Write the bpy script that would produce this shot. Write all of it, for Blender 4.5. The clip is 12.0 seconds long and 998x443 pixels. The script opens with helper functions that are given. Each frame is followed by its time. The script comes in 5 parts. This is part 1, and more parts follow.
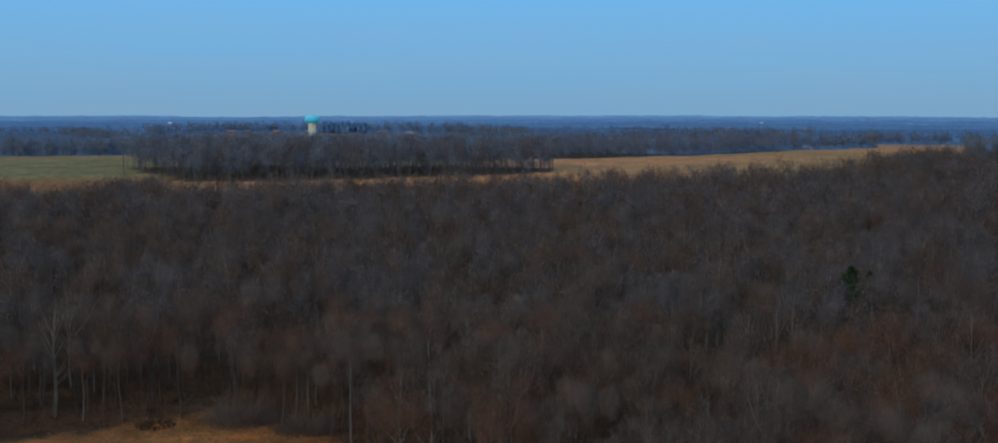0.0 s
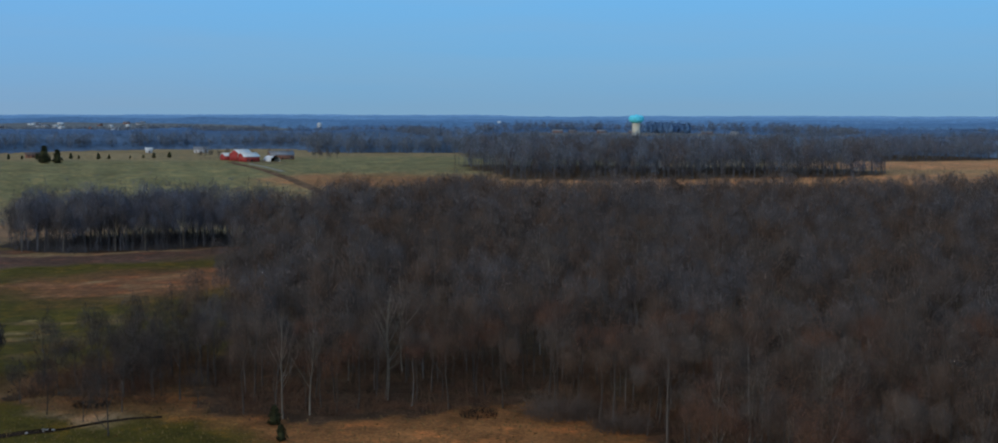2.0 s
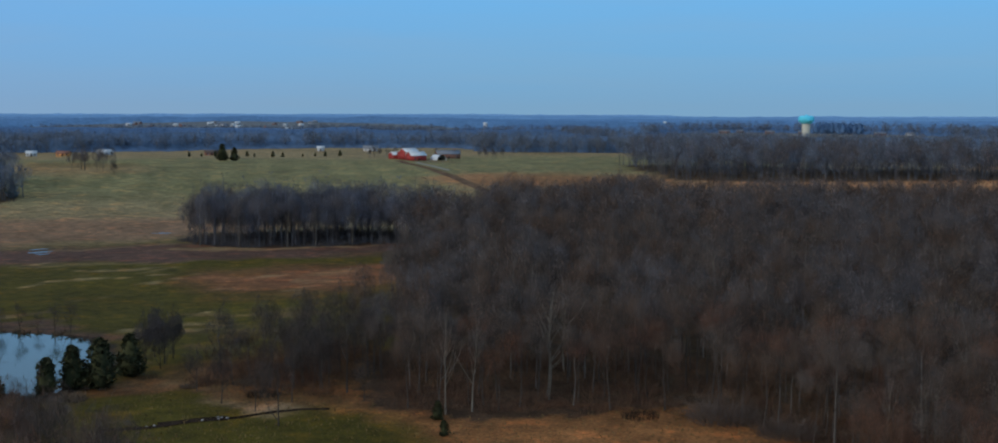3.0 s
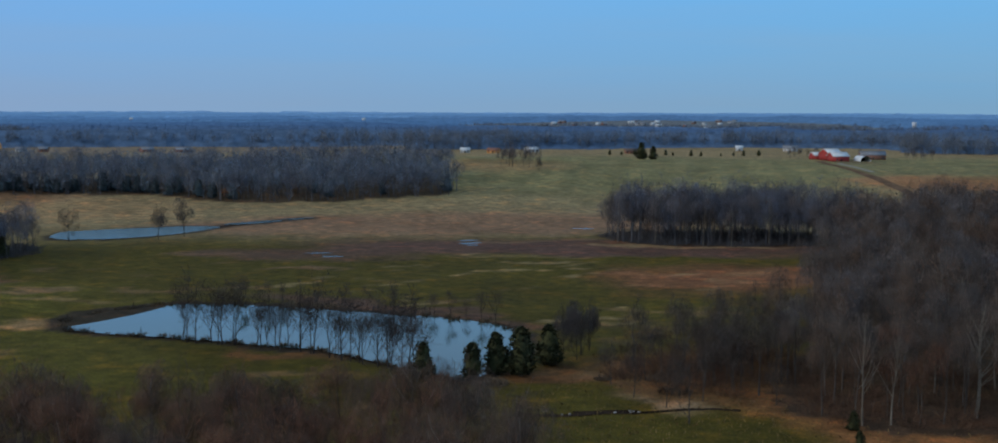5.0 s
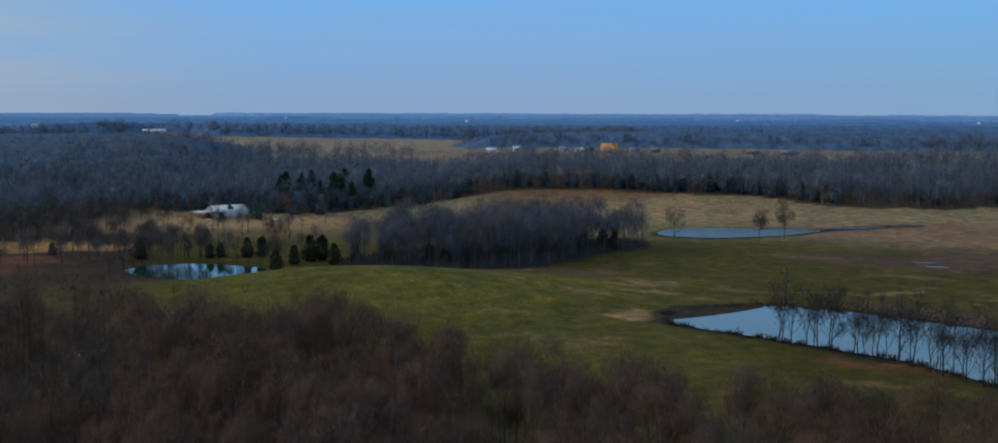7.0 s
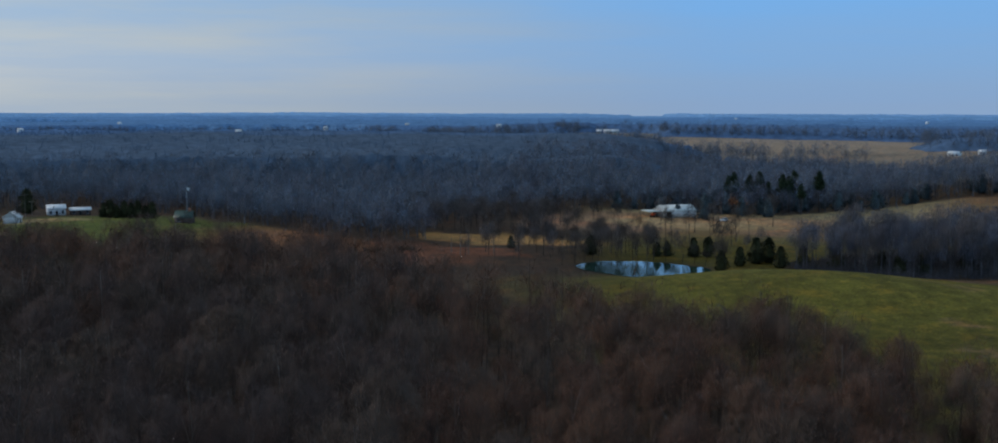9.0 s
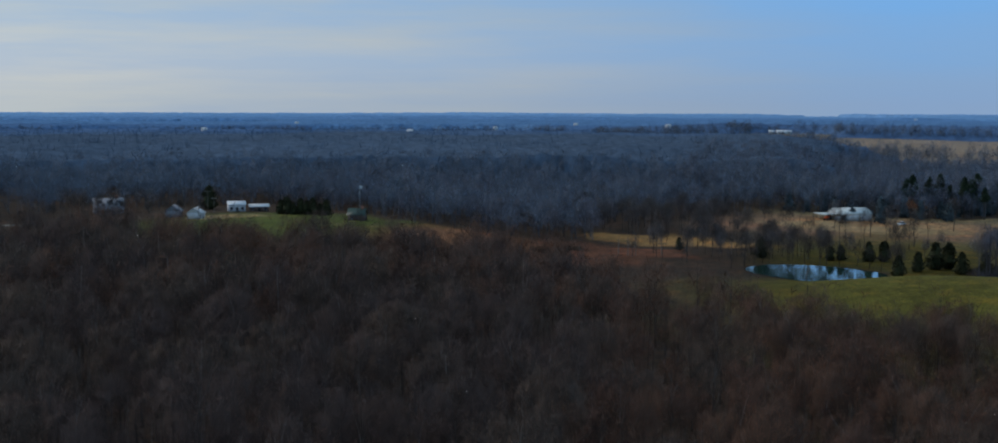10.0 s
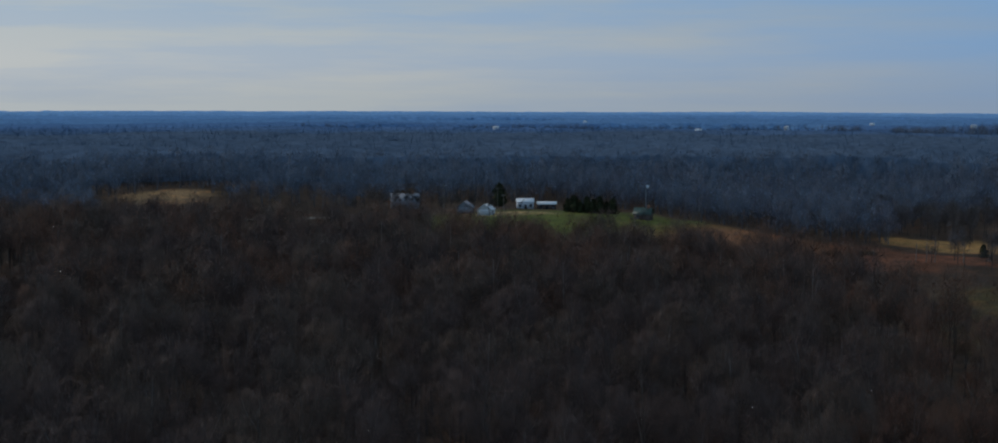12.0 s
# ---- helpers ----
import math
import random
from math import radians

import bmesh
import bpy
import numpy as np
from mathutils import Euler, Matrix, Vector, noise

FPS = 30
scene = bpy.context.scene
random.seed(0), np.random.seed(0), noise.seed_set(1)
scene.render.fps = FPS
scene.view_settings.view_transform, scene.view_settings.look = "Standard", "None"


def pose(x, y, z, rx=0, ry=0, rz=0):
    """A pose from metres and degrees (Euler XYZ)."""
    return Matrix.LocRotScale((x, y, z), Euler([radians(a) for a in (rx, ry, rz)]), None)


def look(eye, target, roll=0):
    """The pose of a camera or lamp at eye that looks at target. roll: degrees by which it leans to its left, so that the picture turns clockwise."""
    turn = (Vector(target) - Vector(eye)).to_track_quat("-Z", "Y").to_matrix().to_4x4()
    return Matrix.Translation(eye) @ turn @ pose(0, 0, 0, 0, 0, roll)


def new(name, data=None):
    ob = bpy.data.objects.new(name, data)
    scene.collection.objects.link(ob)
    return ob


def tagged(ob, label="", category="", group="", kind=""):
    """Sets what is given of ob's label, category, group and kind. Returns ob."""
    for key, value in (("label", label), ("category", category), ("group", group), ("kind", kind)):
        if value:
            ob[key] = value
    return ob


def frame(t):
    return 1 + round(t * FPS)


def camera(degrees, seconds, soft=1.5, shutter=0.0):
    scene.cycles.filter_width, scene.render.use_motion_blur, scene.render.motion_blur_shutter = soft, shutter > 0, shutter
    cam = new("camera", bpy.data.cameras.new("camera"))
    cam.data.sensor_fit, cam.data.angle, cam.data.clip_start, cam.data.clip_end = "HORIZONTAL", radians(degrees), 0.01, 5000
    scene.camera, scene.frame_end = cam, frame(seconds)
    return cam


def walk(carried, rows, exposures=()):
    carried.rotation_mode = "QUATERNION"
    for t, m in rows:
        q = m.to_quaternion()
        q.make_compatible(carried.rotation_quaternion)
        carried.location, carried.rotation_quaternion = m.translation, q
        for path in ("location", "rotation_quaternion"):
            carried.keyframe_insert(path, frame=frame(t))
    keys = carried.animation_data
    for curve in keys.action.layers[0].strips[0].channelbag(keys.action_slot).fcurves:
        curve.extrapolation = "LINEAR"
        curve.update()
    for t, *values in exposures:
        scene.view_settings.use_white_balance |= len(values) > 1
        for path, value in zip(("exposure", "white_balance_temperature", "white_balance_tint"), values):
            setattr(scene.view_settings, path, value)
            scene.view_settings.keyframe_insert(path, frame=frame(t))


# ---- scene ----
from mathutils import geometry

# camera: a drone hovering 50 m over the ground and panning to the left
EYE = (0.0, 0.0, 50.0)
cam = camera(42.7, 12.0, soft=1.8)
# seconds, heading to the left of +y, pitch, roll
PAN = [
    (0, -6.41, -5.12, 0.18), (0.5, -2.96, -5.13, 0.25), (1, 0.86, -5.11, 0.35), (1.5, 4.21, -5.12, 0.42),
    (2, 8.00, -5.15, 0.41), (2.5, 11.53, -5.16, 0.51), (4.5, 28.96, -5.27, 0.53), (5, 33.96, -5.28, 0.44),
    (5.5, 39.95, -5.28, 0.47), (6, 47.02, -5.27, 0.44), (6.5, 53.89, -5.24, 0.45), (7, 60.55, -5.23, 0.46),
    (7.5, 65.89, -5.24, 0.43), (9.5, 84.54, -5.24, 0.31), (10, 88.02, -5.25, 0.34), (10.5, 91.48, -5.26, 0.36),
    (11, 94.79, -5.26, 0.35), (11.5, 97.78, -5.31, 0.32), (12, 100.85, -5.31, 0.30),
]


def gaze(yaw, pitch):
    a, b = radians(yaw), radians(pitch)
    return (EYE[0] - math.sin(a) * math.cos(b) * 100, EYE[1] + math.cos(a) * math.cos(b) * 100, EYE[2] + math.sin(b) * 100)


walk(cam, [(t, look(EYE, gaze(yaw, pitch), roll * 0.4)) for t, yaw, pitch, roll in PAN], exposures=[(0, 0.0), (9.5, 0.0), (10.5, -0.12), (12, -0.32)])

scene.cycles.transparent_max_bounces = 24

# ---- light: thin high cloud, a veiled low sun behind and to the left ----
SUN_AZ, SUN_EL = 150.0, 24.0
sun = bpy.data.lights.new("sun", "SUN")
sun.energy, sun.angle, sun.color = 1.1, radians(12), (1.0, 0.93, 0.85)
sun_ob = new("sun", sun)
s_az, s_el = radians(SUN_AZ), radians(SUN_EL)
sun_way = Vector((-math.sin(s_az) * math.cos(s_el), math.cos(s_az) * math.cos(s_el), math.sin(s_el)))
sun_ob.matrix_world = look(sun_way * 300, (0, 0, 0))

world = bpy.data.worlds.new("sky")
scene.world = world
world.use_nodes = True
nt = world.node_tree
nt.nodes.clear()


def node(tree, kind, **values):
    n = tree.nodes.new(kind)
    for key, value in values.items():
        if key == "op":
            n.operation = value
        elif key == "blend":
            n.data_type, n.blend_type = "RGBA", value
        elif key == "attribute":
            n.attribute_name = value
        else:
            n.inputs[int(key[1:]) if key[0] == "i" and key[1:].isdigit() else key.replace("_", " ")].default_value = value
    return n


def ramp(tree, source, stops):
    n = tree.nodes.new("ShaderNodeValToRGB")
    els = n.color_ramp.elements
    while len(els) < len(stops):
        els.new(0.5)
    for e, (place, colour) in zip(els, stops):
        e.position, e.color = place, (*colour, 1)
    tree.links.new(source, n.inputs[0])
    return n.outputs[0]


def mix(tree, a, b, factor, blend="MIX"):
    n = tree.nodes.new("ShaderNodeMix")
    n.data_type, n.blend_type = "RGBA", blend
    for socket, value in ((n.inputs[0], factor), (n.inputs[6], a), (n.inputs[7], b)):
        if isinstance(value, bpy.types.NodeSocket):
            tree.links.new(value, socket)
        elif socket == n.inputs[0]:
            socket.default_value = value
        else:
            socket.default_value = (*value, 1)
    return n.outputs[2]


sky = nt.nodes.new("ShaderNodeTexSky")
sky.sky_type, sky.sun_disc = "NISHITA", False
sky.sun_elevation, sky.sun_rotation = s_el, -s_az
sky.air_density, sky.dust_density, sky.ozone_density = 1.0, 2.0, 3.0
coord = nt.nodes.new("ShaderNodeTexCoord")
split = nt.nodes.new("ShaderNodeSeparateXYZ")
nt.links.new(coord.outputs["Generated"], split.inputs[0])
north = ramp(nt, split.outputs[2], [(0.0, (0.20, 0.40, 0.62)), (0.03, (0.18, 0.43, 0.71)), (0.095, (0.155, 0.475, 0.88)), (0.19, (0.25, 0.47, 0.74)), (0.5, (0.25, 0.42, 0.66)), (1.0, (0.34, 0.42, 0.52))])
west_blue = ramp(nt, split.outputs[2], [(0.0, (0.26, 0.40, 0.63)), (0.03, (0.225, 0.42, 0.72)), (0.095, (0.165, 0.45, 0.90)), (0.19, (0.25, 0.47, 0.74)), (0.5, (0.25, 0.42, 0.66)), (1.0, (0.34, 0.42, 0.52))])
pale = ramp(nt, split.outputs[2], [(0.0, (0.47, 0.525, 0.56)), (0.03, (0.53, 0.575, 0.60)), (0.095, (0.42, 0.51, 0.575)), (0.5, (0.34, 0.42, 0.52)), (1.0, (0.34, 0.42, 0.52))])
toward = node(nt, "ShaderNodeVectorMath", op="DOT_PRODUCT")
nt.links.new(coord.outputs["Generated"], toward.inputs[0])
toward.inputs[1].default_value = (-math.sin(radians(125)), math.cos(radians(125)), 0)
side = node(nt, "ShaderNodeMapRange", i1=0.58, i2=1.0)
nt.links.new(toward.outputs["Value"], side.inputs[0])
round_west = node(nt, "ShaderNodeMapRange", i1=-0.35, i2=0.40)
nt.links.new(toward.outputs["Value"], round_west.inputs[0])
blue = mix(nt, north, west_blue, round_west.outputs[0])
stretch = nt.nodes.new("ShaderNodeMapping")
stretch.inputs["Scale"].default_value = (3.0, 3.0, 34.0)
nt.links.new(coord.outputs["Generated"], stretch.inputs[0])
cloud = node(nt, "ShaderNodeTexNoise", Scale=1.3, Detail=5.0, Roughness=0.55)
nt.links.new(stretch.outputs[0], cloud.inputs["Vector"])
streak = node(nt, "ShaderNodeMapRange", i1=0.38, i2=0.72, i3=0.0, i4=0.7)
nt.links.new(cloud.outputs[0], streak.inputs[0])
veil = node(nt, "ShaderNodeMath", op="MULTIPLY_ADD")
nt.links.new(streak.outputs[0], veil.inputs[0])
nt.links.new(side.outputs[0], veil.inputs[1])
nt.links.new(side.outputs[0], veil.inputs[2])
half = node(nt, "ShaderNodeMath", op="MULTIPLY", i1=0.75)
half.use_clamp = True
nt.links.new(veil.outputs[0], half.inputs[0])
gain = node(nt, "ShaderNodeMapRange", i1=0.6, i2=1.0, i3=0.72, i4=1.12)
nt.links.new(toward.outputs["Value"], gain.inputs[0])
pale = mix(nt, pale, gain.outputs[0], 1.0, "MULTIPLY")
wisps = node(nt, "ShaderNodeMath", op="MULTIPLY_ADD", i1=0.16)
wisps.use_clamp = True
nt.links.new(streak.outputs[0], wisps.inputs[0])
nt.links.new(half.outputs[0], wisps.inputs[2])
tone = mix(nt, blue, pale, wisps.outputs[0])
thin = mix(nt, (0, 0, 0), sky.outputs[0], 0.07)
full = mix(nt, thin, tone, 0.92)
back = nt.nodes.new("ShaderNodeBackground")
nt.links.new(full, back.inputs[0])
back.inputs[1].default_value = 1.0
nt.links.new(back.outputs[0], nt.nodes.new("ShaderNodeOutputWorld").inputs[0])

# ---- materials ----
def material(name, colour, rough=0.9, spread=0.35, scale=1.0, fine=8.0, metal=0.0, bump=0.0, island=0.0, other=None, broad=0.1, gloss=0.3):
    """A surface with a coarse and a fine variation of its colour, in metres; island: how far its separate pieces differ."""
    m = bpy.data.materials.new(name)
    m.use_nodes = True
    t = m.node_tree
    b = t.nodes["Principled BSDF"]
    b.inputs["Roughness"].default_value, b.inputs["Metallic"].default_value = rough, metal
    b.inputs["Specular IOR Level"].default_value = gloss
    place = t.nodes.new("ShaderNodeNewGeometry")
    big = node(t, "ShaderNodeTexNoise", Scale=broad * scale, Detail=3.0)
    small = node(t, "ShaderNodeTexNoise", Scale=fine * scale, Detail=4.0)
    t.links.new(place.outputs["Position"], big.inputs["Vector"])
    t.links.new(place.outputs["Position"], small.inputs["Vector"])
    c = Vector(colour)
    o = Vector(other) if other else c * (1 + spread)
    wide = node(t, "ShaderNodeMapRange", i1=0.32, i2=0.68)
    t.links.new(big.outputs[0], wide.inputs[0])
    col = mix(t, c * (1 - spread * 0.6) if not other else c, o, wide.outputs[0])
    grain = node(t, "ShaderNodeMapRange", i1=0.3, i2=0.7, i3=1 - spread, i4=1 + spread)
    t.links.new(small.outputs[0], grain.inputs[0])
    col = mix(t, col, grain.outputs[0], 1.0, "MULTIPLY")
    if island:
        each = node(t, "ShaderNodeMapRange", i3=1 - island, i4=1 + island)
        t.links.new(place.outputs["Random Per Island"], each.inputs[0])
        col = mix(t, col, each.outputs[0], 1.0, "MULTIPLY")
    t.links.new(col, b.inputs["Base Color"])
    if bump:
        bp = node(t, "ShaderNodeBump", Strength=bump, Distance=0.1)
        t.links.new(small.outputs[0], bp.inputs["Height"])
        t.links.new(bp.outputs[0], b.inputs["Normal"])
    return m


TWIG = material("brown_twigs", (0.081, 0.053, 0.039), spread=0.2, fine=0.5, other=(0.126, 0.081, 0.056), broad=0.08, island=0.2)
TWIG_GREY = material("grey_twigs", (0.088, 0.066, 0.054), spread=0.2, fine=0.4, other=(0.125, 0.094, 0.076), broad=0.06, island=0.2)
TWIG_RED = material("reddish_twigs", (0.104, 0.052, 0.035), spread=0.2, fine=0.5, other=(0.156, 0.078, 0.046), broad=0.08, island=0.2)

TWIG_UMBER = material("umber_twigs", (0.078, 0.049, 0.040), spread=0.2, fine=0.5, other=(0.106, 0.066, 0.052), broad=0.08, island=0.2)
# distance haze is mixed into the colour of these farther twigs
TWIG_HAZED = material("hazed_grey_twigs", (0.104, 0.115, 0.152), spread=0.2, fine=0.3, other=(0.134, 0.139, 0.169), broad=0.03, island=0.2)
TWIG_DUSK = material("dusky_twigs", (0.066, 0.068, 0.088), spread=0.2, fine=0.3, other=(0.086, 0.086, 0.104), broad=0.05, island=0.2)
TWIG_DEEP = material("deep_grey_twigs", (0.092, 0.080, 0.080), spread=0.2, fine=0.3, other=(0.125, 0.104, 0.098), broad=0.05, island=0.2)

# farthest twigs, blued to stand for the haze before them
TWIG_HAZE_BLUE = material("haze_blue_twigs", (0.129, 0.154, 0.194), spread=0.2, fine=0.3, other=(0.154, 0.178, 0.216), broad=0.03, island=0.15)


def bark_material():
    m = material("bark", (0.06, 0.048, 0.04), spread=0.4, fine=3.0, other=(0.085, 0.07, 0.06), broad=0.15, bump=0.4)
    t = m.node_tree
    b = t.nodes["Principled BSDF"]
    dark = b.inputs["Base Color"].links[0].from_socket
    place = t.nodes.new("ShaderNodeNewGeometry")
    few = node(t, "ShaderNodeMapRange", i1=0.80, i2=0.99)
    t.links.new(place.outputs["Random Per Island"], few.inputs[0])
    t.links.new(mix(t, dark, (0.21, 0.19, 0.17), few.outputs[0]), b.inputs["Base Color"])
    return m


BARK = bark_material()
# trunks of the farther woods, lifted and blued in place of haze
HAZED_BARK = material("hazed_bark", (0.082, 0.084, 0.097), spread=0.3, fine=1.0, other=(0.118, 0.115, 0.123), broad=0.15, island=0.3)
def soft_twigs(m, thin, thick):
    """The same twigs so fine that the light passes between them: a veil with threads and gaps."""
    soft = m.copy()
    soft.name = "fine_" + m.name
    t = soft.node_tree
    b = t.nodes["Principled BSDF"]
    place = t.nodes.new("ShaderNodeNewGeometry")
    pull = t.nodes.new("ShaderNodeMapping")
    pull.inputs["Scale"].default_value = (1.0, 1.0, 0.35)
    t.links.new(place.outputs["Position"], pull.inputs[0])
    n = node(t, "ShaderNodeTexNoise", Scale=2.6, Detail=2.0, Roughness=0.6)
    t.links.new(pull.outputs[0], n.inputs["Vector"])
    r = node(t, "ShaderNodeMapRange", i1=0.36, i2=0.66, i3=thin, i4=thick)
    t.links.new(n.outputs[0], r.inputs[0])
    t.links.new(r.outputs[0], b.inputs["Alpha"])
    return soft


SOFT = {}
for m in (TWIG, TWIG_GREY, TWIG_RED, TWIG_UMBER, TWIG_DUSK, TWIG_HAZED, TWIG_DEEP, TWIG_HAZE_BLUE):
    SOFT[m.name] = soft_twigs(m, 0.02, 0.25)
EVERGREEN = material("evergreen", (0.025, 0.028, 0.011), spread=0.4, fine=1.5, other=(0.040, 0.042, 0.015), broad=0.3, island=0.5)
BRUSH = material("brush", (0.10, 0.075, 0.055), spread=0.3, fine=1.0, other=(0.17, 0.115, 0.07), broad=0.2, island=0.4)
REED = material("reeds", (0.055, 0.042, 0.03), spread=0.4, fine=1.5, other=(0.10, 0.07, 0.04), island=0.4)
STONE = material("stone", (0.19, 0.175, 0.16), spread=0.4, fine=3.0, island=0.3)
DEAD = material("dead_leaves", (0.22, 0.10, 0.05), spread=0.3, fine=1.0, island=0.4)
TWIG_DARK = material("dark_twigs", (0.040, 0.034, 0.034), spread=0.2, fine=0.4, other=(0.056, 0.048, 0.046), broad=0.06, island=0.2)
SOFT[TWIG_DARK.name] = soft_twigs(TWIG_DARK, 0.05, 0.34)
TWIG_THIN = material("thin_grey_twigs", (0.050, 0.040, 0.036), spread=0.2, fine=0.4, other=(0.075, 0.060, 0.050), broad=0.06, island=0.2)
SOFT[TWIG_THIN.name] = soft_twigs(TWIG_THIN, 0.0, 0.18)
SOFT[DEAD.name] = soft_twigs(DEAD, 0.1, 0.7)
WHITE = material("white_paint", (0.60, 0.61, 0.62), rough=0.55, spread=0.1, fine=0.8)
METAL_ROOF = material("pale_metal_roof", (0.66, 0.68, 0.68), rough=0.45, spread=0.12, fine=0.5, metal=0.1)
RED = material("red_boards", (0.36, 0.045, 0.04), rough=0.7, spread=0.2, fine=1.0)
GREY_ROOF = material("grey_shingles", (0.20, 0.21, 0.23), spread=0.25, fine=1.5)
GREEN_ROOF = material("green_metal_roof", (0.030, 0.065, 0.052), rough=0.5, spread=0.2)
BROWN_ROOF = material("brown_shingles", (0.12, 0.085, 0.07), spread=0.25)
SIDING = material("grey_siding", (0.20, 0.21, 0.23), rough=0.7, spread=0.12, fine=0.8)
BRICK = material("red_brick", (0.26, 0.12, 0.08), spread=0.25, fine=2.0)
SHEATHING = material("bare_plywood", (0.62, 0.30, 0.11), spread=0.2, fine=0.6)
TIMBER = material("weathered_wood", (0.20, 0.17, 0.14), spread=0.3, fine=2.0)
GLASS = material("window_glass", (0.03, 0.035, 0.045), rough=0.15, spread=0.2, gloss=0.6)
# near-black: painted shade inside openings, also doors and tyres
DARK = material("dark_opening", (0.02, 0.02, 0.022), spread=0.3)
CYAN = material("cyan_tank_paint", (0.12, 0.74, 0.95), rough=0.45, spread=0.08, fine=0.3)
CREAM = material("cream_tower_paint", (0.60, 0.58, 0.48), rough=0.6, spread=0.1, fine=0.3)
ASPHALT = material("asphalt", (0.10, 0.10, 0.10), spread=0.2)
PALE_ROAD = material("gravel", (0.26, 0.23, 0.19), spread=0.3)
ORANGE = material("orange_machine_paint", (0.62, 0.10, 0.03), rough=0.5, spread=0.15)
CAR_WHITE = material("white_car_paint", (0.7, 0.7, 0.7), rough=0.3, spread=0.05)


def woods_material(name, a, b):
    return material(name, a, rough=1.0, spread=0.3, fine=0.12, other=b, broad=0.012, gloss=0.0)


def ground_material():
    m = bpy.data.materials.new("ground")
    m.use_nodes = True
    t = m.node_tree
    b = t.nodes["Principled BSDF"]
    b.inputs["Roughness"].default_value, b.inputs["Specular IOR Level"].default_value = 0.95, 0.1
    base = node(t, "ShaderNodeAttribute", attribute="cover")
    place = t.nodes.new("ShaderNodeNewGeometry")
    col = base.outputs["Color"]
    for scale, low, high, detail in ((0.03, 0.80, 1.22, 3.0), (0.22, 0.66, 1.36, 5.0), (1.6, 0.62, 1.4, 4.0)):
        n = node(t, "ShaderNodeTexNoise", Scale=scale, Detail=detail, Roughness=0.6)
        t.links.new(place.outputs["Position"], n.inputs["Vector"])
        r = node(t, "ShaderNodeMapRange", i1=0.3, i2=0.7, i3=low, i4=high)
        t.links.new(n.outputs[0], r.inputs[0])
        col = mix(t, col, r.outputs[0], 1.0, "MULTIPLY")
    patch = node(t, "ShaderNodeTexNoise", Scale=0.11, Detail=5.0, Roughness=0.65)
    t.links.new(place.outputs["Position"], patch.inputs["Vector"])
    dry = node(t, "ShaderNodeMapRange", i1=0.52, i2=0.68, i3=0.0, i4=0.7)
    t.links.new(patch.outputs[0], dry.inputs[0])
    warm = mix(t, col, (1.7, 1.2, 0.95), 1.0, "MULTIPLY")
    col = mix(t, col, warm, dry.outputs[0])
    # bleached and dark tufts
    tuft = node(t, "ShaderNodeTexNoise", Scale=0.42, Detail=4.0, Roughness=0.7)
    t.links.new(place.outputs["Position"], tuft.inputs["Vector"])
    pale = node(t, "ShaderNodeMapRange", i1=0.56, i2=0.70, i3=0.0, i4=0.75)
    t.links.new(tuft.outputs[0], pale.inputs[0])
    col = mix(t, col, mix(t, col, (1.75, 1.45, 1.3), 1.0, "MULTIPLY"), pale.outputs[0])
    deep = node(t, "ShaderNodeMapRange", i1=0.44, i2=0.30, i3=0.0, i4=0.6)
    t.links.new(tuft.outputs[0], deep.inputs[0])
    col = mix(t, col, mix(t, col, (0.55, 0.58, 0.6), 1.0, "MULTIPLY"), deep.outputs[0])
    t.links.new(col, b.inputs["Base Color"])
    bp = node(t, "ShaderNodeBump", Strength=0.6, Distance=0.5)
    t.links.new(n.outputs[0], bp.inputs["Height"])
    t.links.new(bp.outputs[0], b.inputs["Normal"])
    return m


def water_material(name, rough, waves, ior=1.6):
    m = bpy.data.materials.new(name)
    m.use_nodes = True
    t = m.node_tree
    b = t.nodes["Principled BSDF"]
    b.inputs["Base Color"].default_value = (0.016, 0.045, 0.038, 1)
    b.inputs["Roughness"].default_value, b.inputs["IOR"].default_value = rough, ior
    place = t.nodes.new("ShaderNodeNewGeometry")
    n = node(t, "ShaderNodeTexNoise", Scale=0.8, Detail=3.0)
    t.links.new(place.outputs["Position"], n.inputs["Vector"])
    bp = node(t, "ShaderNodeBump", Strength=waves, Distance=0.05)
    t.links.new(n.outputs[0], bp.inputs["Height"])
    t.links.new(bp.outputs[0], b.inputs["Normal"])
    return m


GROUND, WATER, RIPPLED = ground_material(), water_material("still_water", 0.04, 0.06), water_material("rippled_water", 0.22, 0.4, 1.9)

# ---- the lie of the land ----
def step(a, b, v):
    t = np.clip((v - a) / (b - a), 0, 1)
    return t * t * (3 - 2 * t)


def lattice(i, j, seed):
    h = np.sin(i * 127.1 + j * 311.7 + seed * 74.7) * 43758.5453
    return h - np.floor(h)


def ripple(x, y, size, seed=0):
    """Smooth value noise from 0 to 1 with cells of that size in metres."""
    u, v = np.asarray(x, float) / size, np.asarray(y, float) / size
    i, j = np.floor(u), np.floor(v)
    a, b = u - i, v - j
    a, b = a * a * (3 - 2 * a), b * b * (3 - 2 * b)
    low = lattice(i, j, seed) * (1 - a) + lattice(i + 1, j, seed) * a
    high = lattice(i, j + 1, seed) * (1 - a) + lattice(i + 1, j + 1, seed) * a
    return low * (1 - b) + high * b


def oval(x, y, cx, cy, a, b, turn=0.0):
    """1 in the middle of an oval, 0 at 1.5 times its half axes a and b; turn: degrees from +x."""
    c, s = math.cos(radians(turn)), math.sin(radians(turn))
    u, v = ((x - cx) * c + (y - cy) * s) / a, (-(x - cx) * s + (y - cy) * c) / b
    return 1 - step(0.65, 1.35, np.sqrt(u * u + v * v))


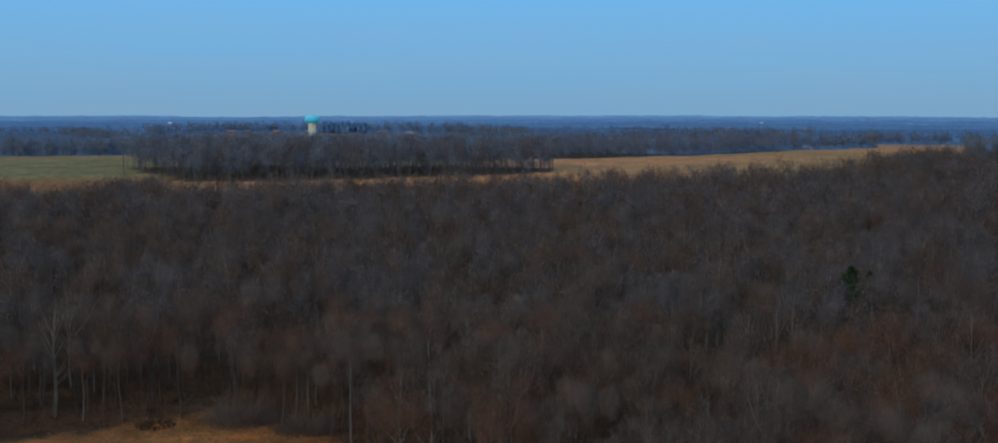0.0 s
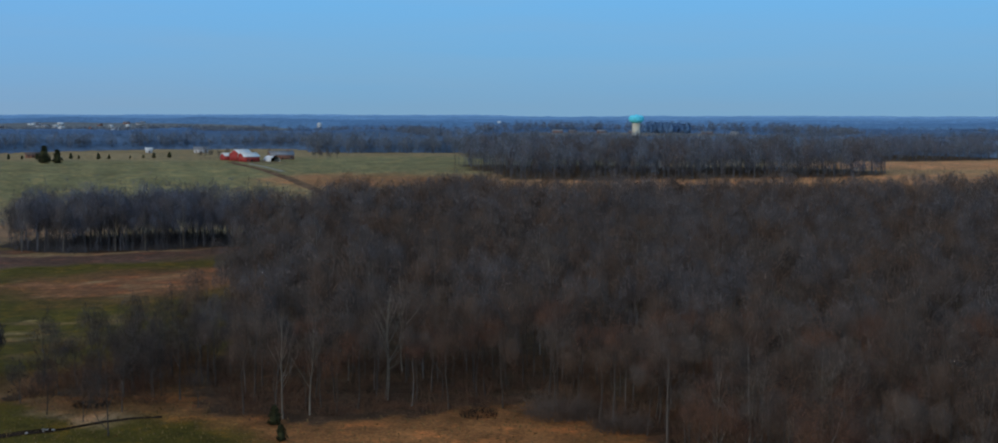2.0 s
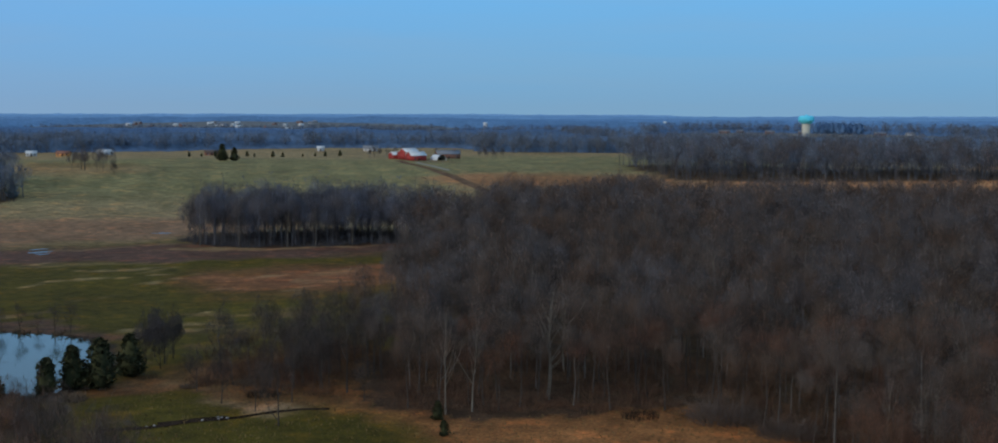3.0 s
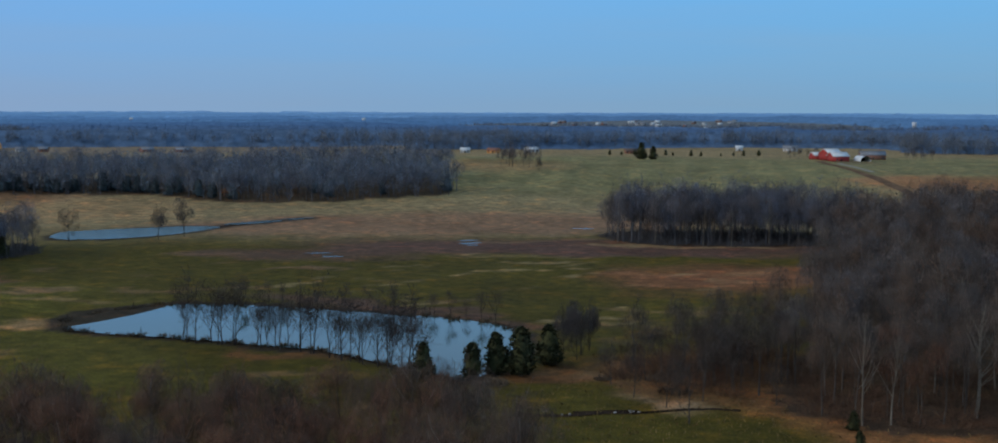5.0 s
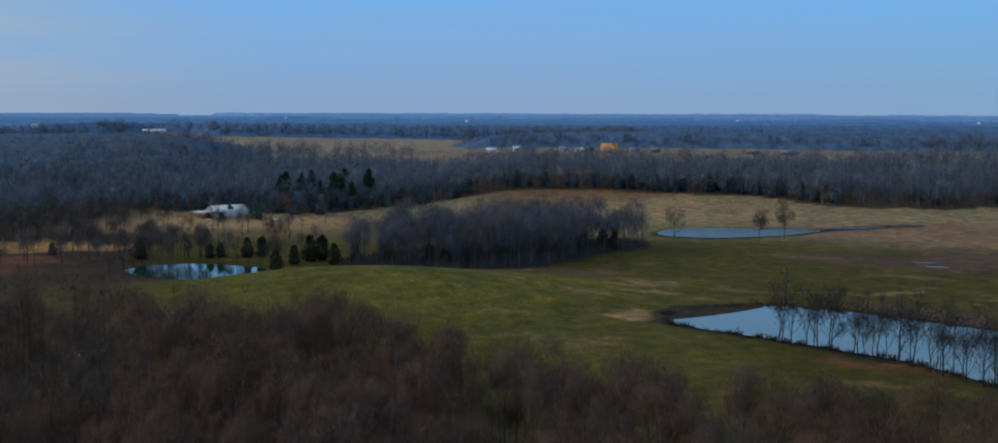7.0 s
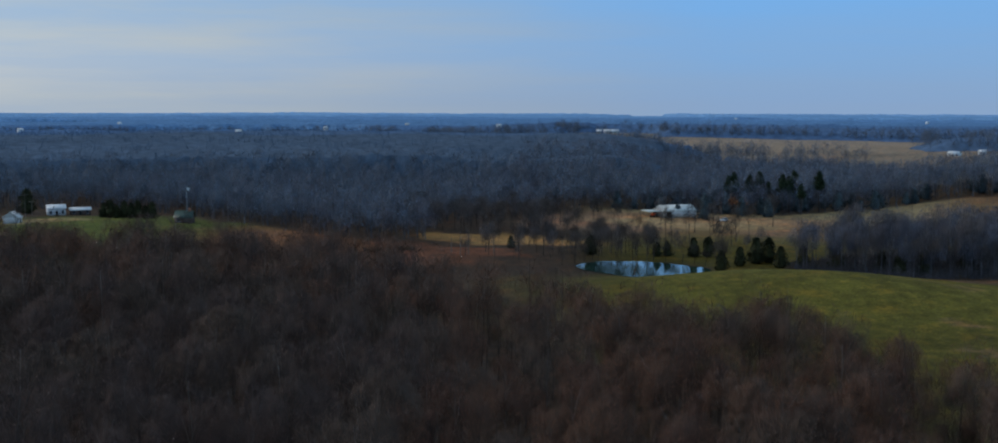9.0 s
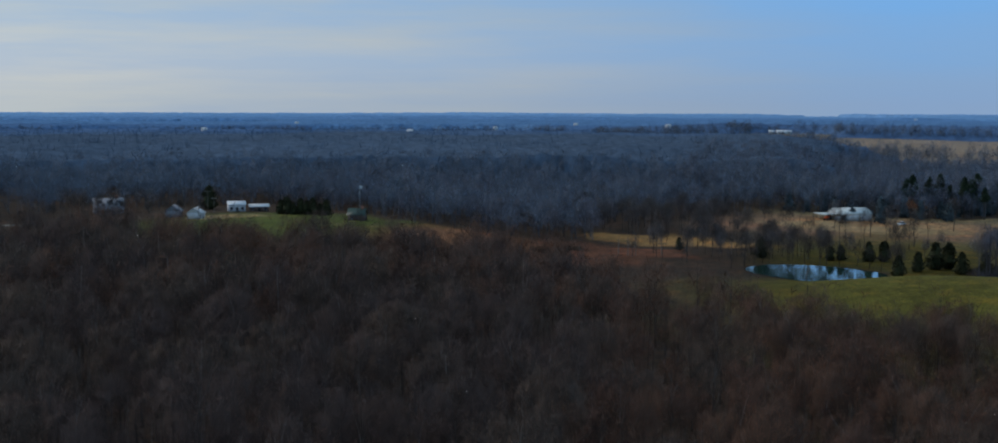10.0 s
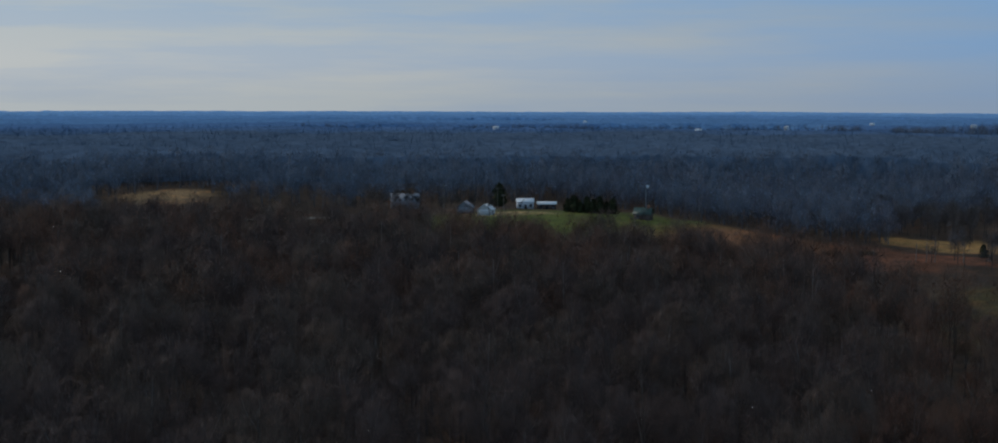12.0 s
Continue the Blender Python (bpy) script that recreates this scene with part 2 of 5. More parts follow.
def inside(x, y, poly):
    x, y = np.asarray(x, float), np.asarray(y, float)
    hit = np.zeros(x.shape, bool)
    for (x0, y0), (x1, y1) in zip(poly, poly[1:] + poly[:1]):
        if y0 != y1:
            hit ^= ((y0 > y) != (y1 > y)) & (x < (x1 - x0) * (y - y0) / (y1 - y0) + x0)
    return hit


def height(x, y):
    x, y = np.asarray(x, float), np.asarray(y, float)
    r = np.hypot(x, y)
    az = np.degrees(np.arctan2(-x, y))
    dip = step(59, 64, az) * (1 - step(72, 76, az))
    z = 11 * (step(520, 810, r) * (1 - dip) + step(1000, 1300, r) * dip)
    def bump(cx, cy, a, b, turn):
        c, s = math.cos(radians(turn)), math.sin(radians(turn))
        u, v = ((x - cx) * c + (y - cy) * s) / a, (-(x - cx) * s + (y - cy) * c) / b
        return np.exp(-(u * u + v * v))
    z = z + 6.3 * bump(-312, 136, 62, 34, 60) * step(20, 48, np.hypot(x + 376, y - 106)) + 6.0 * bump(-490, -72, 95, 75, 70) + 2.5 * bump(-470, 640, 150, 120, 40)
    z = z + 8 * bump(-550, -252, 70, 60, 0)
    z = z + 15 * bump(-1060, 2130, 480, 300, 27) + 9 * bump(-60, 1690, 330, 170, 0) + 8 * bump(-1500, 385, 130, 170, 0) + 7 * bump(400, 1370, 160, 120, 0)
    z = z + 1.6 * (ripple(x, y, 90, 3) - 0.5) * step(470, 600, r) + 5 * (ripple(x, y, 700, 5) - 0.5) * step(1000, 1600, r) - 6.5 * step(900, 2100, r)
    dry = step(68, 110, np.hypot(x + 188, (y - 207) * 1.6)) * step(60, 100, np.hypot((x + 378) * 1.6, y - 345)) * step(32, 60, np.hypot(x + 374, y - 104))
    return z + 0.7 * (ripple(x, y, 35, 7) - 0.5) * dry


# the woods, as outlines on the plan
WOODS = {
    "near": [(-74, 194), (-53, 195), (-25, 210), (-6, 195), (8, 150), (60, 95), (140, 90), (330, 330), (400, 640), (330, 700), (230, 610), (105, 590), (-72, 572), (-100, 575), (-142, 522), (-150, 465), (-141, 410), (-113, 310), (-87, 225)],
    "grove": [(-236, 424), (-219, 404), (-199, 409), (-183, 420), (-161, 433), (-148, 436), (-146, 462), (-190, 474), (-230, 446)],
    "middle": [(-124, 781), (-108, 738), (-90, 714), (-36, 726), (15, 745), (92, 751), (118, 770), (128, 815), (60, 850), (-60, 850), (-150, 840)],
    "west": [(-374, 516), (-405, 461), (-443, 424), (-470, 424), (-498, 418), (-538, 382), (-566, 352), (-596, 310), (-560, 255), (-538, 215), (-575, 150), (-640, 110), (-800, 150), (-830, 260), (-790, 350), (-668, 368), (-614, 412), (-537, 490), (-438, 592)],
    "field_back": [(140, 946), (218, 984), (322, 1076), (440, 1196), (430, 1310), (260, 1210), (150, 1120), (118, 1000)],
    "brook": [(-365, 262), (-331, 200), (-332, 175), (-358, 146), (-380, 158), (-398, 195), (-404, 232), (-382, 278)],
    "under": [(-68, 110), (-83, 132), (-98, 130), (-112, 122), (-126, 110), (-145, 101), (-165, 92), (-212, 88), (-234, 64), (-276, 38), (-310, 20), (-340, -4), (-364, -45), (-384, -110), (-392, -200), (-400, -400), (-60, -260), (-30, -90), (-40, 40)],
    "hill_back": [(-512, -28), (-478, 4), (-452, 26), (-460, 50), (-505, 55), (-548, 20), (-640, 20), (-640, -110), (-600, -110), (-575, -60), (-540, -36)],
    "shed_row": [(-520, 60), (-548, 100), (-572, 132), (-640, 110), (-640, 20), (-560, 20)],
}
POND = [(-241, 181), (-246, 192), (-245, 203), (-241, 214), (-230, 222), (-217, 227), (-190, 233), (-174, 237), (-158, 236), (-149, 229), (-139, 213), (-132, 195), (-131, 186), (-140, 185), (-153, 188), (-172, 191), (-187, 188), (-206, 183), (-219, 179), (-231, 177)]
POND_WEST = [(-407, 303), (-394, 294), (-380, 303), (-373, 320), (-372, 338), (-377, 358), (-382, 363), (-393, 355), (-404, 336), (-413, 314)]
POOLS = ([(-380, 367), (-374, 382), (-374, 392), (-379, 396), (-383, 384), (-385, 372)], [(-374, 397), (-371, 408), (-374, 412), (-378, 402)])
POND_SHED = [(-374, 89), (-358, 99), (-355, 110), (-361, 123), (-375, 126), (-390, 114), (-394, 100), (-387, 90)]
CLEARINGS = [(-300, 880, 160, 170, 20), (-480, 900, 260, 120, 60), (-1270, 490, 130, 330, -20), (-915, 650, 400, 70, 52), (-1110, 455, 100, 120, -22), (330, 960, 330, 110, 48), (640, 1300, 200, 90, 60), (-531, -252, 18, 20, 0), (-1480, 385, 70, 60, 0), (-60, 1480, 240, 260, 0), (-960, 1900, 380, 330, 27), (-500, 640, 160, 110, 40), (400, 1360, 90, 50, 0), (-525, -95, 60, 80, 0)]


def in_woods(x, y):
    hit = np.zeros(np.shape(x), bool)
    for poly in WOODS.values():
        hit |= inside(x, y, poly)
    return hit


def far_open(x, y):
    """Where the far country is fields, not woods."""
    k = np.zeros(np.shape(x))
    for o in CLEARINGS:
        k = np.maximum(k, oval(x, y, *o))
    r = np.hypot(x, y)
    return np.maximum(k, step(0.70, 0.74, ripple(x, y, 420, 11)) * step(1500, 1700, r))


OLIVE, PALE, TAN, MUD, LITTER = (0.078, 0.061, 0.008), (0.262, 0.196, 0.098), (0.34, 0.20, 0.09), (0.108, 0.060, 0.042), (0.055, 0.035, 0.022)
HILL, DRY, STUBBLE = (0.20, 0.178, 0.078), (0.23, 0.130, 0.074), (0.46, 0.225, 0.10)
STRAW, BRIGHT, RUST, SEDGE = (0.36, 0.25, 0.12), (0.088, 0.102, 0.019), (0.14, 0.066, 0.026), (0.25, 0.105, 0.047)
PATCHES = [
    (OLIVE, -180, 180, 170, 110, 40, 1.0), ((0.12, 0.105, 0.017), -300, 140, 75, 45, 60, 0.8), ((0.10, 0.085, 0.014), -230, 150, 60, 25, 0, 0.6), (PALE, -340, 440, 130, 75, 40, 1.0), (HILL, -390, 680, 240, 150, 30, 1.0), (DRY, -310, 425, 110, 45, 42, 0.85), (DRY, -372, 392, 40, 14, 60, 0.7), (DRY, -545, 362, 50, 24, 40, 0.7),
    (MUD, -225, 384, 95, 24, 27, 1.0), (MUD, -262, 352, 40, 22, 40, 0.8), (RUST, -195, 415, 40, 10, 34, 0.5), (MUD, -290, 312, 40, 16, 30, 0.8), (MUD, -170, 425, 40, 14, 20, 0.9), (RUST, -150, 350, 32, 26, 30, 0.6), (RUST, -150, 335, 36, 34, 45, 0.7), (SEDGE, -152, 345, 26, 13, 50, 0.75), (SEDGE, -176, 331, 10, 5, 30, 0.7), (SEDGE, -136, 340, 14, 18, 20, 0.6), (TAN, -146, 352, 10, 4, 60, 0.5), (TAN, -164, 340, 8, 3, 40, 0.5), (TAN, -158, 312, 7, 3, 30, 0.5), (SEDGE, -151, 322, 18, 8, 50, 0.6), (SEDGE, -138, 372, 14, 8, 50, 0.6), (RUST, -122, 195, 11, 5, 20, 0.9),
    ((0.30, 0.125, 0.045), -40, 190, 40, 18, 0, 0.9), (OLIVE, -70, 172, 30, 10, 0, 0.6), (RUST, -35, 208, 45, 8, 0, 0.8), (RUST, -90, 205, 30, 10, -20, 0.8), ((0.35, 0.225, 0.12), -95, 190.5, 12, 4.0, -8, 0.95), ((0.24, 0.125, 0.06), -111, 196, 4.5, 3, 0, 0.9), (RUST, -100, 218, 22, 22, 0, 0.75), (STRAW, -112, 200, 5, 3, 0, 0.6), (RUST, -112, 198, 12, 6, 0, 0.5), (OLIVE, -84, 177, 26, 11, 0, 1.0),
    (TAN, -246, 173, 7, 4, 30, 0.8), (TAN, -262, 196, 8, 3, 40, 0.5), (RUST, -178, 186, 14, 3, 0, 0.8), (MUD, -188, 240, 50, 7, 8, 0.9), (MUD, -322, 194, 22, 16, 60, 0.75), (RUST, -318, 205, 16, 8, 60, 0.5), (DRY, -286, 203, 8, 4, 40, 0.6),
    (DRY, -505, 165, 60, 44, 60, 0.95), (TAN, -512, 172, 40, 26, 60, 0.7), (STRAW, -505, 165, 22, 22, 0, 0.6), (STRAW, -522, 158, 32, 8, 68, 0.7), (STRAW, -500, 186, 20, 6, 60, 0.7), (OLIVE, -455, 150, 26, 40, 60, 0.5), ((0.34, 0.185, 0.062), -464, 78, 38, 15, 65, 0.95), ((0.17, 0.064, 0.032), -424, 60, 22, 12, 60, 0.8), ((0.13, 0.052, 0.026), -424, 34, 34, 22, 20, 1.0), (BRIGHT, -474, -66, 55, 62, 70, 1.0), ((0.22, 0.10, 0.045), -455, -6, 26, 34, 40, 0.95), (RUST, -425, 14, 14, 20, 40, 0.6), (STRAW, -505, -92, 8, 16, 10, 0.8),
    (RUST, -540, 345, 40, 60, 40, 0.6), (TAN, -480, 360, 60, 40, 50, 0.4), (TAN, -530, -252, 20, 22, 0, 0.9), (TAN, 330, 960, 330, 110, 48, 1.0), (STUBBLE, 190, 905, 120, 60, 20, 0.9), (STUBBLE, 300, 950, 60, 30, 20, 0.6), (STUBBLE, 40, 712, 170, 48, 14, 0.85), (STUBBLE, -172, 700, 60, 40, 14, 0.85), (STUBBLE, 560, 1230, 170, 90, 60, 0.9), (PALE, 480, 1040, 60, 40, 60, 0.8), (RUST, -150, 700, 60, 50, 0, 0.6), (RUST, -60, 200, 60, 10, 0, 0.5), (STRAW, -222, 352, 30, 3, 41, 0.25), (STRAW, -196, 408, 36, 3, 35, 0.5), (STRAW, -250, 392, 22, 3, 41, 0.25),
    ((0.30, 0.22, 0.15), -1180, 480, 240, 260, -20, 0.9), ((0.20, 0.155, 0.11), -900, 640, 420, 80, 52, 0.8), (TAN, -440, 660, 40, 60, 30, 0.6), (OLIVE, -450, 690, 30, 40, 30, 0.4), (HILL, -200, 860, 110, 120, 20, 0.8), (MUD, -282, 842, 30, 16, -40, 0.8), (HILL, -150, 860, 130, 95, 20, 0.85),
]
# tufts of bleached grass all over the trampled pasture
pick = random.Random(4)
PATCHES += [(STRAW, pick.uniform(-250, -130), pick.uniform(245, 350), pick.uniform(2, 5), pick.uniform(1.2, 2.4), 35, pick.uniform(0.2, 0.6)) for _ in range(46)]
PATCHES += [(DRY, pick.uniform(-330, -120), pick.uniform(140, 300), pick.uniform(3, 10), pick.uniform(2, 4), 35, pick.uniform(0.2, 0.5)) for _ in range(40)]


def cover(x, y):
    """The ground's colour: pasture, dry grass, bare earth, leaf litter under the trees, painted haze far off."""
    wx, wy = x + 16 * (ripple(x, y, 14, 21) - 0.5) + 6 * (ripple(x, y, 4, 22) - 0.5), y + 16 * (ripple(x, y, 14, 23) - 0.5) + 6 * (ripple(x, y, 4, 24) - 0.5)
    r = np.hypot(x, y)
    k = step(440, 560, r)[..., None]
    col = np.array(OLIVE) * (1 - k) + np.array(PALE) * k
    az = np.degrees(np.arctan2(-x, y))
    k = (step(74, 78, az) * (1 - step(135, 170, az)) * step(60, 130, r))[..., None]
    col = col * (1 - k) + np.array(LITTER) * k
    k = (far_open(x, y) * step(560, 700, r) * 0.85 * (ripple(x, y, 160, 31) * 0.8 + 0.2))[..., None]
    col = col * (1 - k) + np.array(PALE) * k
    for colour, cx, cy, a, b, turn, much in PATCHES:
        k = (oval(wx, wy, cx, cy, a, b, turn) * much)[..., None]
        col = col * (1 - k) + np.array(colour) * k
    # mowing stripes down the hill pasture
    k = oval(x, y, -390, 700, 220, 130, 30) * np.sin((x * 0.90 + y * 0.44) * 0.26 + 2 * ripple(x, y, 120, 33)) * 0.09
    col = col * (1 + k[..., None])
    # distance haze, laid into the ground colour as blue-grey
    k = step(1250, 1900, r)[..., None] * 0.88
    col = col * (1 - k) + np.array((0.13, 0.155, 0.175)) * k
    w = in_woods(wx * 0.5 + x * 0.5, wy * 0.5 + y * 0.5)[..., None] * 0.9
    col = col * (1 - w) + np.array(LITTER) * w
    # bare margin round the ponds
    for poly in (POND, POND_WEST, POND_SHED) + POOLS:
        cx, cy = np.mean(poly, 0)
        big = [(cx + (px - cx) * 1.03 + np.sign(px - cx) * 1.5, cy + (py - cy) * 1.06 + np.sign(py - cy) * 2.0) for px, py in poly]
        w = inside(wx * 0.25 + x * 0.75, wy * 0.25 + y * 0.75, big)[..., None] * 0.9
        col = col * (1 - w) + np.array((0.036, 0.026, 0.019)) * w
    return col


def grid_mesh(name, co, closed=False):
    """A sheet of quads from rows x columns of points."""
    n, k = co.shape[:2]
    idx = np.arange(n * k).reshape(n, k)
    if closed:
        idx = np.concatenate([idx, idx[:, :1]], 1)
    return np.stack([idx[:-1, :-1], idx[:-1, 1:], idx[1:, 1:], idx[1:, :-1]], -1).reshape(-1, 4)


def fast_mesh(name, verts, faces, smooth=False):
    """A mesh from arrays of points and of faces that all have the same number of corners."""
    me = bpy.data.meshes.new(name)
    faces = np.asarray(faces, np.int32)
    n, k = faces.shape
    me.vertices.add(len(verts))
    me.vertices.foreach_set("co", np.asarray(verts, np.float32).ravel())
    me.loops.add(n * k)
    me.loops.foreach_set("vertex_index", faces.ravel())
    me.polygons.add(n)
    me.polygons.foreach_set("loop_start", np.arange(0, n * k, k, dtype=np.int32))
    if smooth:
        me.polygons.foreach_set("use_smooth", np.ones(n, bool))
    me.update(calc_edges=True)
    return me


def build_ground():
    rings = np.concatenate([[0.002, 40, 80, 110], np.arange(130, 330, 2.2), np.arange(330, 620, 3.0), 620 * 1.013 ** np.arange(0, 161)])
    rings = np.append(rings[rings < 4890], 4890)
    az = np.radians(np.concatenate([np.arange(-42, 132, 0.44), np.arange(132, 318, 4.0)]))
    R, A = np.meshgrid(rings, az, indexing="ij")
    x, y = -np.sin(A) * R, np.cos(A) * R
    z = height(x, y)
    co = np.stack([x, y, z], -1)
    me = fast_mesh("ground", co.reshape(-1, 3), grid_mesh("ground", co, True)[:, ::-1], True)
    col = np.ones((R.size, 4), np.float32)
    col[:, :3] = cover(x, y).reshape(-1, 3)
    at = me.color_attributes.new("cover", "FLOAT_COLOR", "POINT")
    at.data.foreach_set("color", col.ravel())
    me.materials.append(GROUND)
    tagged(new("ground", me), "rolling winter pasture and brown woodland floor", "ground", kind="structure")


build_ground()


def smooth_ring(poly, per=5):
    """A closed curve through the corners of an outline."""
    out = []
    n = len(poly)
    for i in range(n):
        p0, p1, p2, p3 = (np.array(poly[(i + k) % n], float) for k in (-1, 0, 1, 2))
        for t in np.linspace(0, 1, per, endpoint=False):
            out.append(0.5 * (2 * p1 + (p2 - p0) * t + (2 * p0 - 5 * p1 + 4 * p2 - p3) * t * t + (3 * p1 - p0 - 3 * p2 + p3) * t ** 3))
    return out


def pond(outline, label, mat):
    ring = [p + (np.array((ripple(*p, 3, 41), ripple(*p, 3, 42))) - 0.5) * 1.6 for p in smooth_ring(outline)]
    level = float(np.percentile([height(p[0], p[1]) for p in ring], 80)) + 0.06
    bm = bmesh.new()
    f = bm.faces.new([bm.verts.new((p[0], p[1], level)) for p in ring])
    bmesh.ops.recalc_face_normals(bm, faces=[f])
    if f.normal.z < 0:
        f.normal_flip()
    bmesh.ops.triangulate(bm, faces=[f])
    me = bpy.data.meshes.new("water")
    bm.to_mesh(me)
    me.materials.append(mat)
    tagged(new("water", me), label, "pond", kind="structure")
    return ring, level


shore = pond(POND, "still farm pond reflecting the pale blue sky", WATER)
shore_west = pond(POND_WEST, "narrow shallow pond in the tan pasture", RIPPLED)
for pool in POOLS:
    pond(pool, "thin pool at the end of the narrow pond", RIPPLED)
pond(POND_SHED, "small pond with reflections below the shed", WATER)

# ---- trees ----
rng = np.random.default_rng(7)


class Shape:
    """Points and triangles gathered for one mesh."""

    def __init__(self):
        self.v, self.f, self.n = [], [], 0

    def add(self, verts, faces):
        self.v.append(np.asarray(verts, float))
        self.f.append(np.asarray(faces, int) + self.n)
        self.n += len(verts)

    def arrays(self):
        return np.concatenate(self.v), np.concatenate(self.f)


def tube(shape, pts, radii, sides):
    pts = np.asarray(pts, float)
    a = np.linspace(0, 2 * np.pi, sides, endpoint=False)
    rings = []
    for i, p in enumerate(pts):
        d = pts[min(i + 1, len(pts) - 1)] - pts[max(i - 1, 0)]
        d = d / (np.linalg.norm(d) + 1e-9)
        u = np.cross(d, (0.3, 0.9, 0.1))
        u /= np.linalg.norm(u)
        w = np.cross(d, u)
        rings.append(p + radii[i] * (np.cos(a)[:, None] * u + np.sin(a)[:, None] * w))
    faces = []
    for i in range(len(pts) - 1):
        for k in range(sides):
            p, q = i * sides + k, i * sides + (k + 1) % sides
            faces += [(p, q, q + sides), (p, q + sides, p + sides)]
    shape.add(np.concatenate(rings), faces)


def slivers(shape, start, way, width, seed):
    """Slender triangles, one for each twig."""
    g = np.random.default_rng(seed)
    side = np.cross(way, g.normal(size=way.shape))
    side /= np.linalg.norm(side, axis=1, keepdims=True) + 1e-9
    side *= np.asarray(width).reshape(-1, 1) * 0.5
    v = np.stack([start - side, start + side, start + way], 1).reshape(-1, 3)
    shape.add(v, np.arange(len(v)).reshape(-1, 3))


def knot(shape, place, way, size, g):
    """A ragged domed spray of the finest twigs, open towards the trunk."""
    a = np.cross(way, g.normal(size=3))
    a /= np.linalg.norm(a)
    b = np.cross(way, a)
    turn = np.arange(5) * 1.2566 + g.uniform(0, 1.2)
    rim = np.cos(turn)[:, None] * a + np.sin(turn)[:, None] * b
    v = np.concatenate([(way * 0.55)[None], rim * g.uniform(0.75, 1.3, (5, 1)) - way * g.uniform(0.1, 0.75, (5, 1))])
    shape.add(place + v * size * (0.92, 0.92, 1.3), [(0, 1 + k, 1 + (k + 1) % 5) for k in range(5)])


def bare_tree(seed, tall, limbs, twigs, twig_width, sides=5, wide=0.2, low=0.35, limb_sides=3, fine=0.05, clumps=30, clump=0.06, skirt=-0.2):
    """A leafless broadleaf, base at the origin: trunk and limbs, the coarser twigs, and bundles of the finest ones."""
    g = np.random.default_rng(seed)
    trunk, crown, veil = Shape(), Shape(), Shape()
    n = 6 if sides > 3 else 3
    ts = np.linspace(0, 1, n)
    lean = g.normal(0, 0.35, (n, 2)).cumsum(0) * 0.5
    lean -= lean[0]
    spine = np.stack([lean[:, 0], lean[:, 1], ts * tall * 0.93], 1)
    r0 = tall * g.uniform(0.008, 0.011)
    radii = r0 * (1 - 0.85 * ts)
    radii[0] *= 1.35
    tube(trunk, spine, radii, sides)
    along = lambda t: np.array([np.interp(t, ts, spine[:, k]) for k in range(3)])
    starts, ways = [], []
    for i in range(limbs):
        t = low + (0.97 - low) * (i + g.uniform(0, 0.8)) / limbs
        a, lift = g.uniform(0, 6.283), g.uniform(0.55, 1.1) + 0.35 * t
        size = tall * wide * (1.15 - 0.75 * t) * g.uniform(0.75, 1.3) * 1.5
        d = np.array([math.cos(a) * math.cos(lift), math.sin(a) * math.cos(lift), math.sin(lift)])
        p0 = along(t)
        mid = p0 + d * size * 0.5 + g.normal(0, 0.12, 3) * size * 0.3
        end = p0 + d * size + np.array((0, 0, size * 0.15)) + g.normal(0, 0.1, 3) * size * 0.3
        r = np.interp(t, ts, radii) * 0.62
        tube(trunk, [p0, mid, end], [r, r * 0.6, r * 0.2], limb_sides)
        m = max(2, twigs // limbs // 6)
        for _ in range(m):
            s = g.uniform(0.25, 1.0)
            q = p0 + (mid - p0) * s * 2 if s < 0.5 else mid + (end - mid) * (s * 2 - 1)
            b = d * 0.55 + g.normal(0, 0.55, 3) + (0, 0, 0.45)
            b = b / np.linalg.norm(b) * size * g.uniform(0.22, 0.5)
            starts.append(q), ways.append(b)
            for _ in range(2):
                c = b * 0.45 + g.normal(0, 0.55, 3) * np.linalg.norm(b) * 0.6
                starts.append(q + b * g.uniform(0.25, 0.8)), ways.append(c)
    starts, ways = np.array(starts), np.array(ways)
    slivers(crown, starts, ways, twig_width * g.uniform(0.6, 1.4, len(starts)), seed + 1)
    # the fine outer twigs, in a few rounded heads that make up one domed crown
    heads = [(np.array((0, 0, tall * (low + 0.97) * 0.5)), tall * wide * 1.05, tall * (0.97 - low) * 0.52)]
    for _ in range(4):
        a, q = g.uniform(0, 6.283), g.uniform(0.35, 0.75)
        heads.append((np.array((math.cos(a) * tall * wide * 0.6, math.sin(a) * tall * wide * 0.6, tall * (low + (1 - low) * q))), tall * wide * 0.62, tall * (1 - low) * 0.27))
    for h, (c, flat, up) in enumerate(heads):
        m = int(twigs * (0.6 if h == 0 else 0.3))
        d = g.normal(size=(m, 3))
        d /= np.linalg.norm(d, axis=1, keepdims=True)
        d[:, 2] = np.where(d[:, 2] < skirt, -d[:, 2], d[:, 2])
        p = c + d * (flat, flat, up) * (g.uniform(0.15, 1.0, (m, 1)) ** 0.6)
        w = d * 0.8 + (0, 0, 0.5) + g.normal(0, 0.5, (m, 3))
        w *= (tall * fine * g.uniform(0.7, 1.4, m) / np.linalg.norm(w, axis=1))[:, None]
        slivers(crown, p - w * 0.5, w, twig_width * 0.8 * g.uniform(0.6, 1.4, m), seed + 7 + h)
        # knots of twigs too dense to see through
        m = int(clumps * (0.36 if h == 0 else 0.16))
        d = g.normal(size=(m, 3))
        d /= np.linalg.norm(d, axis=1, keepdims=True)
        d[:, 2] = np.where(d[:, 2] < skirt - 0.1, -d[:, 2], d[:, 2])
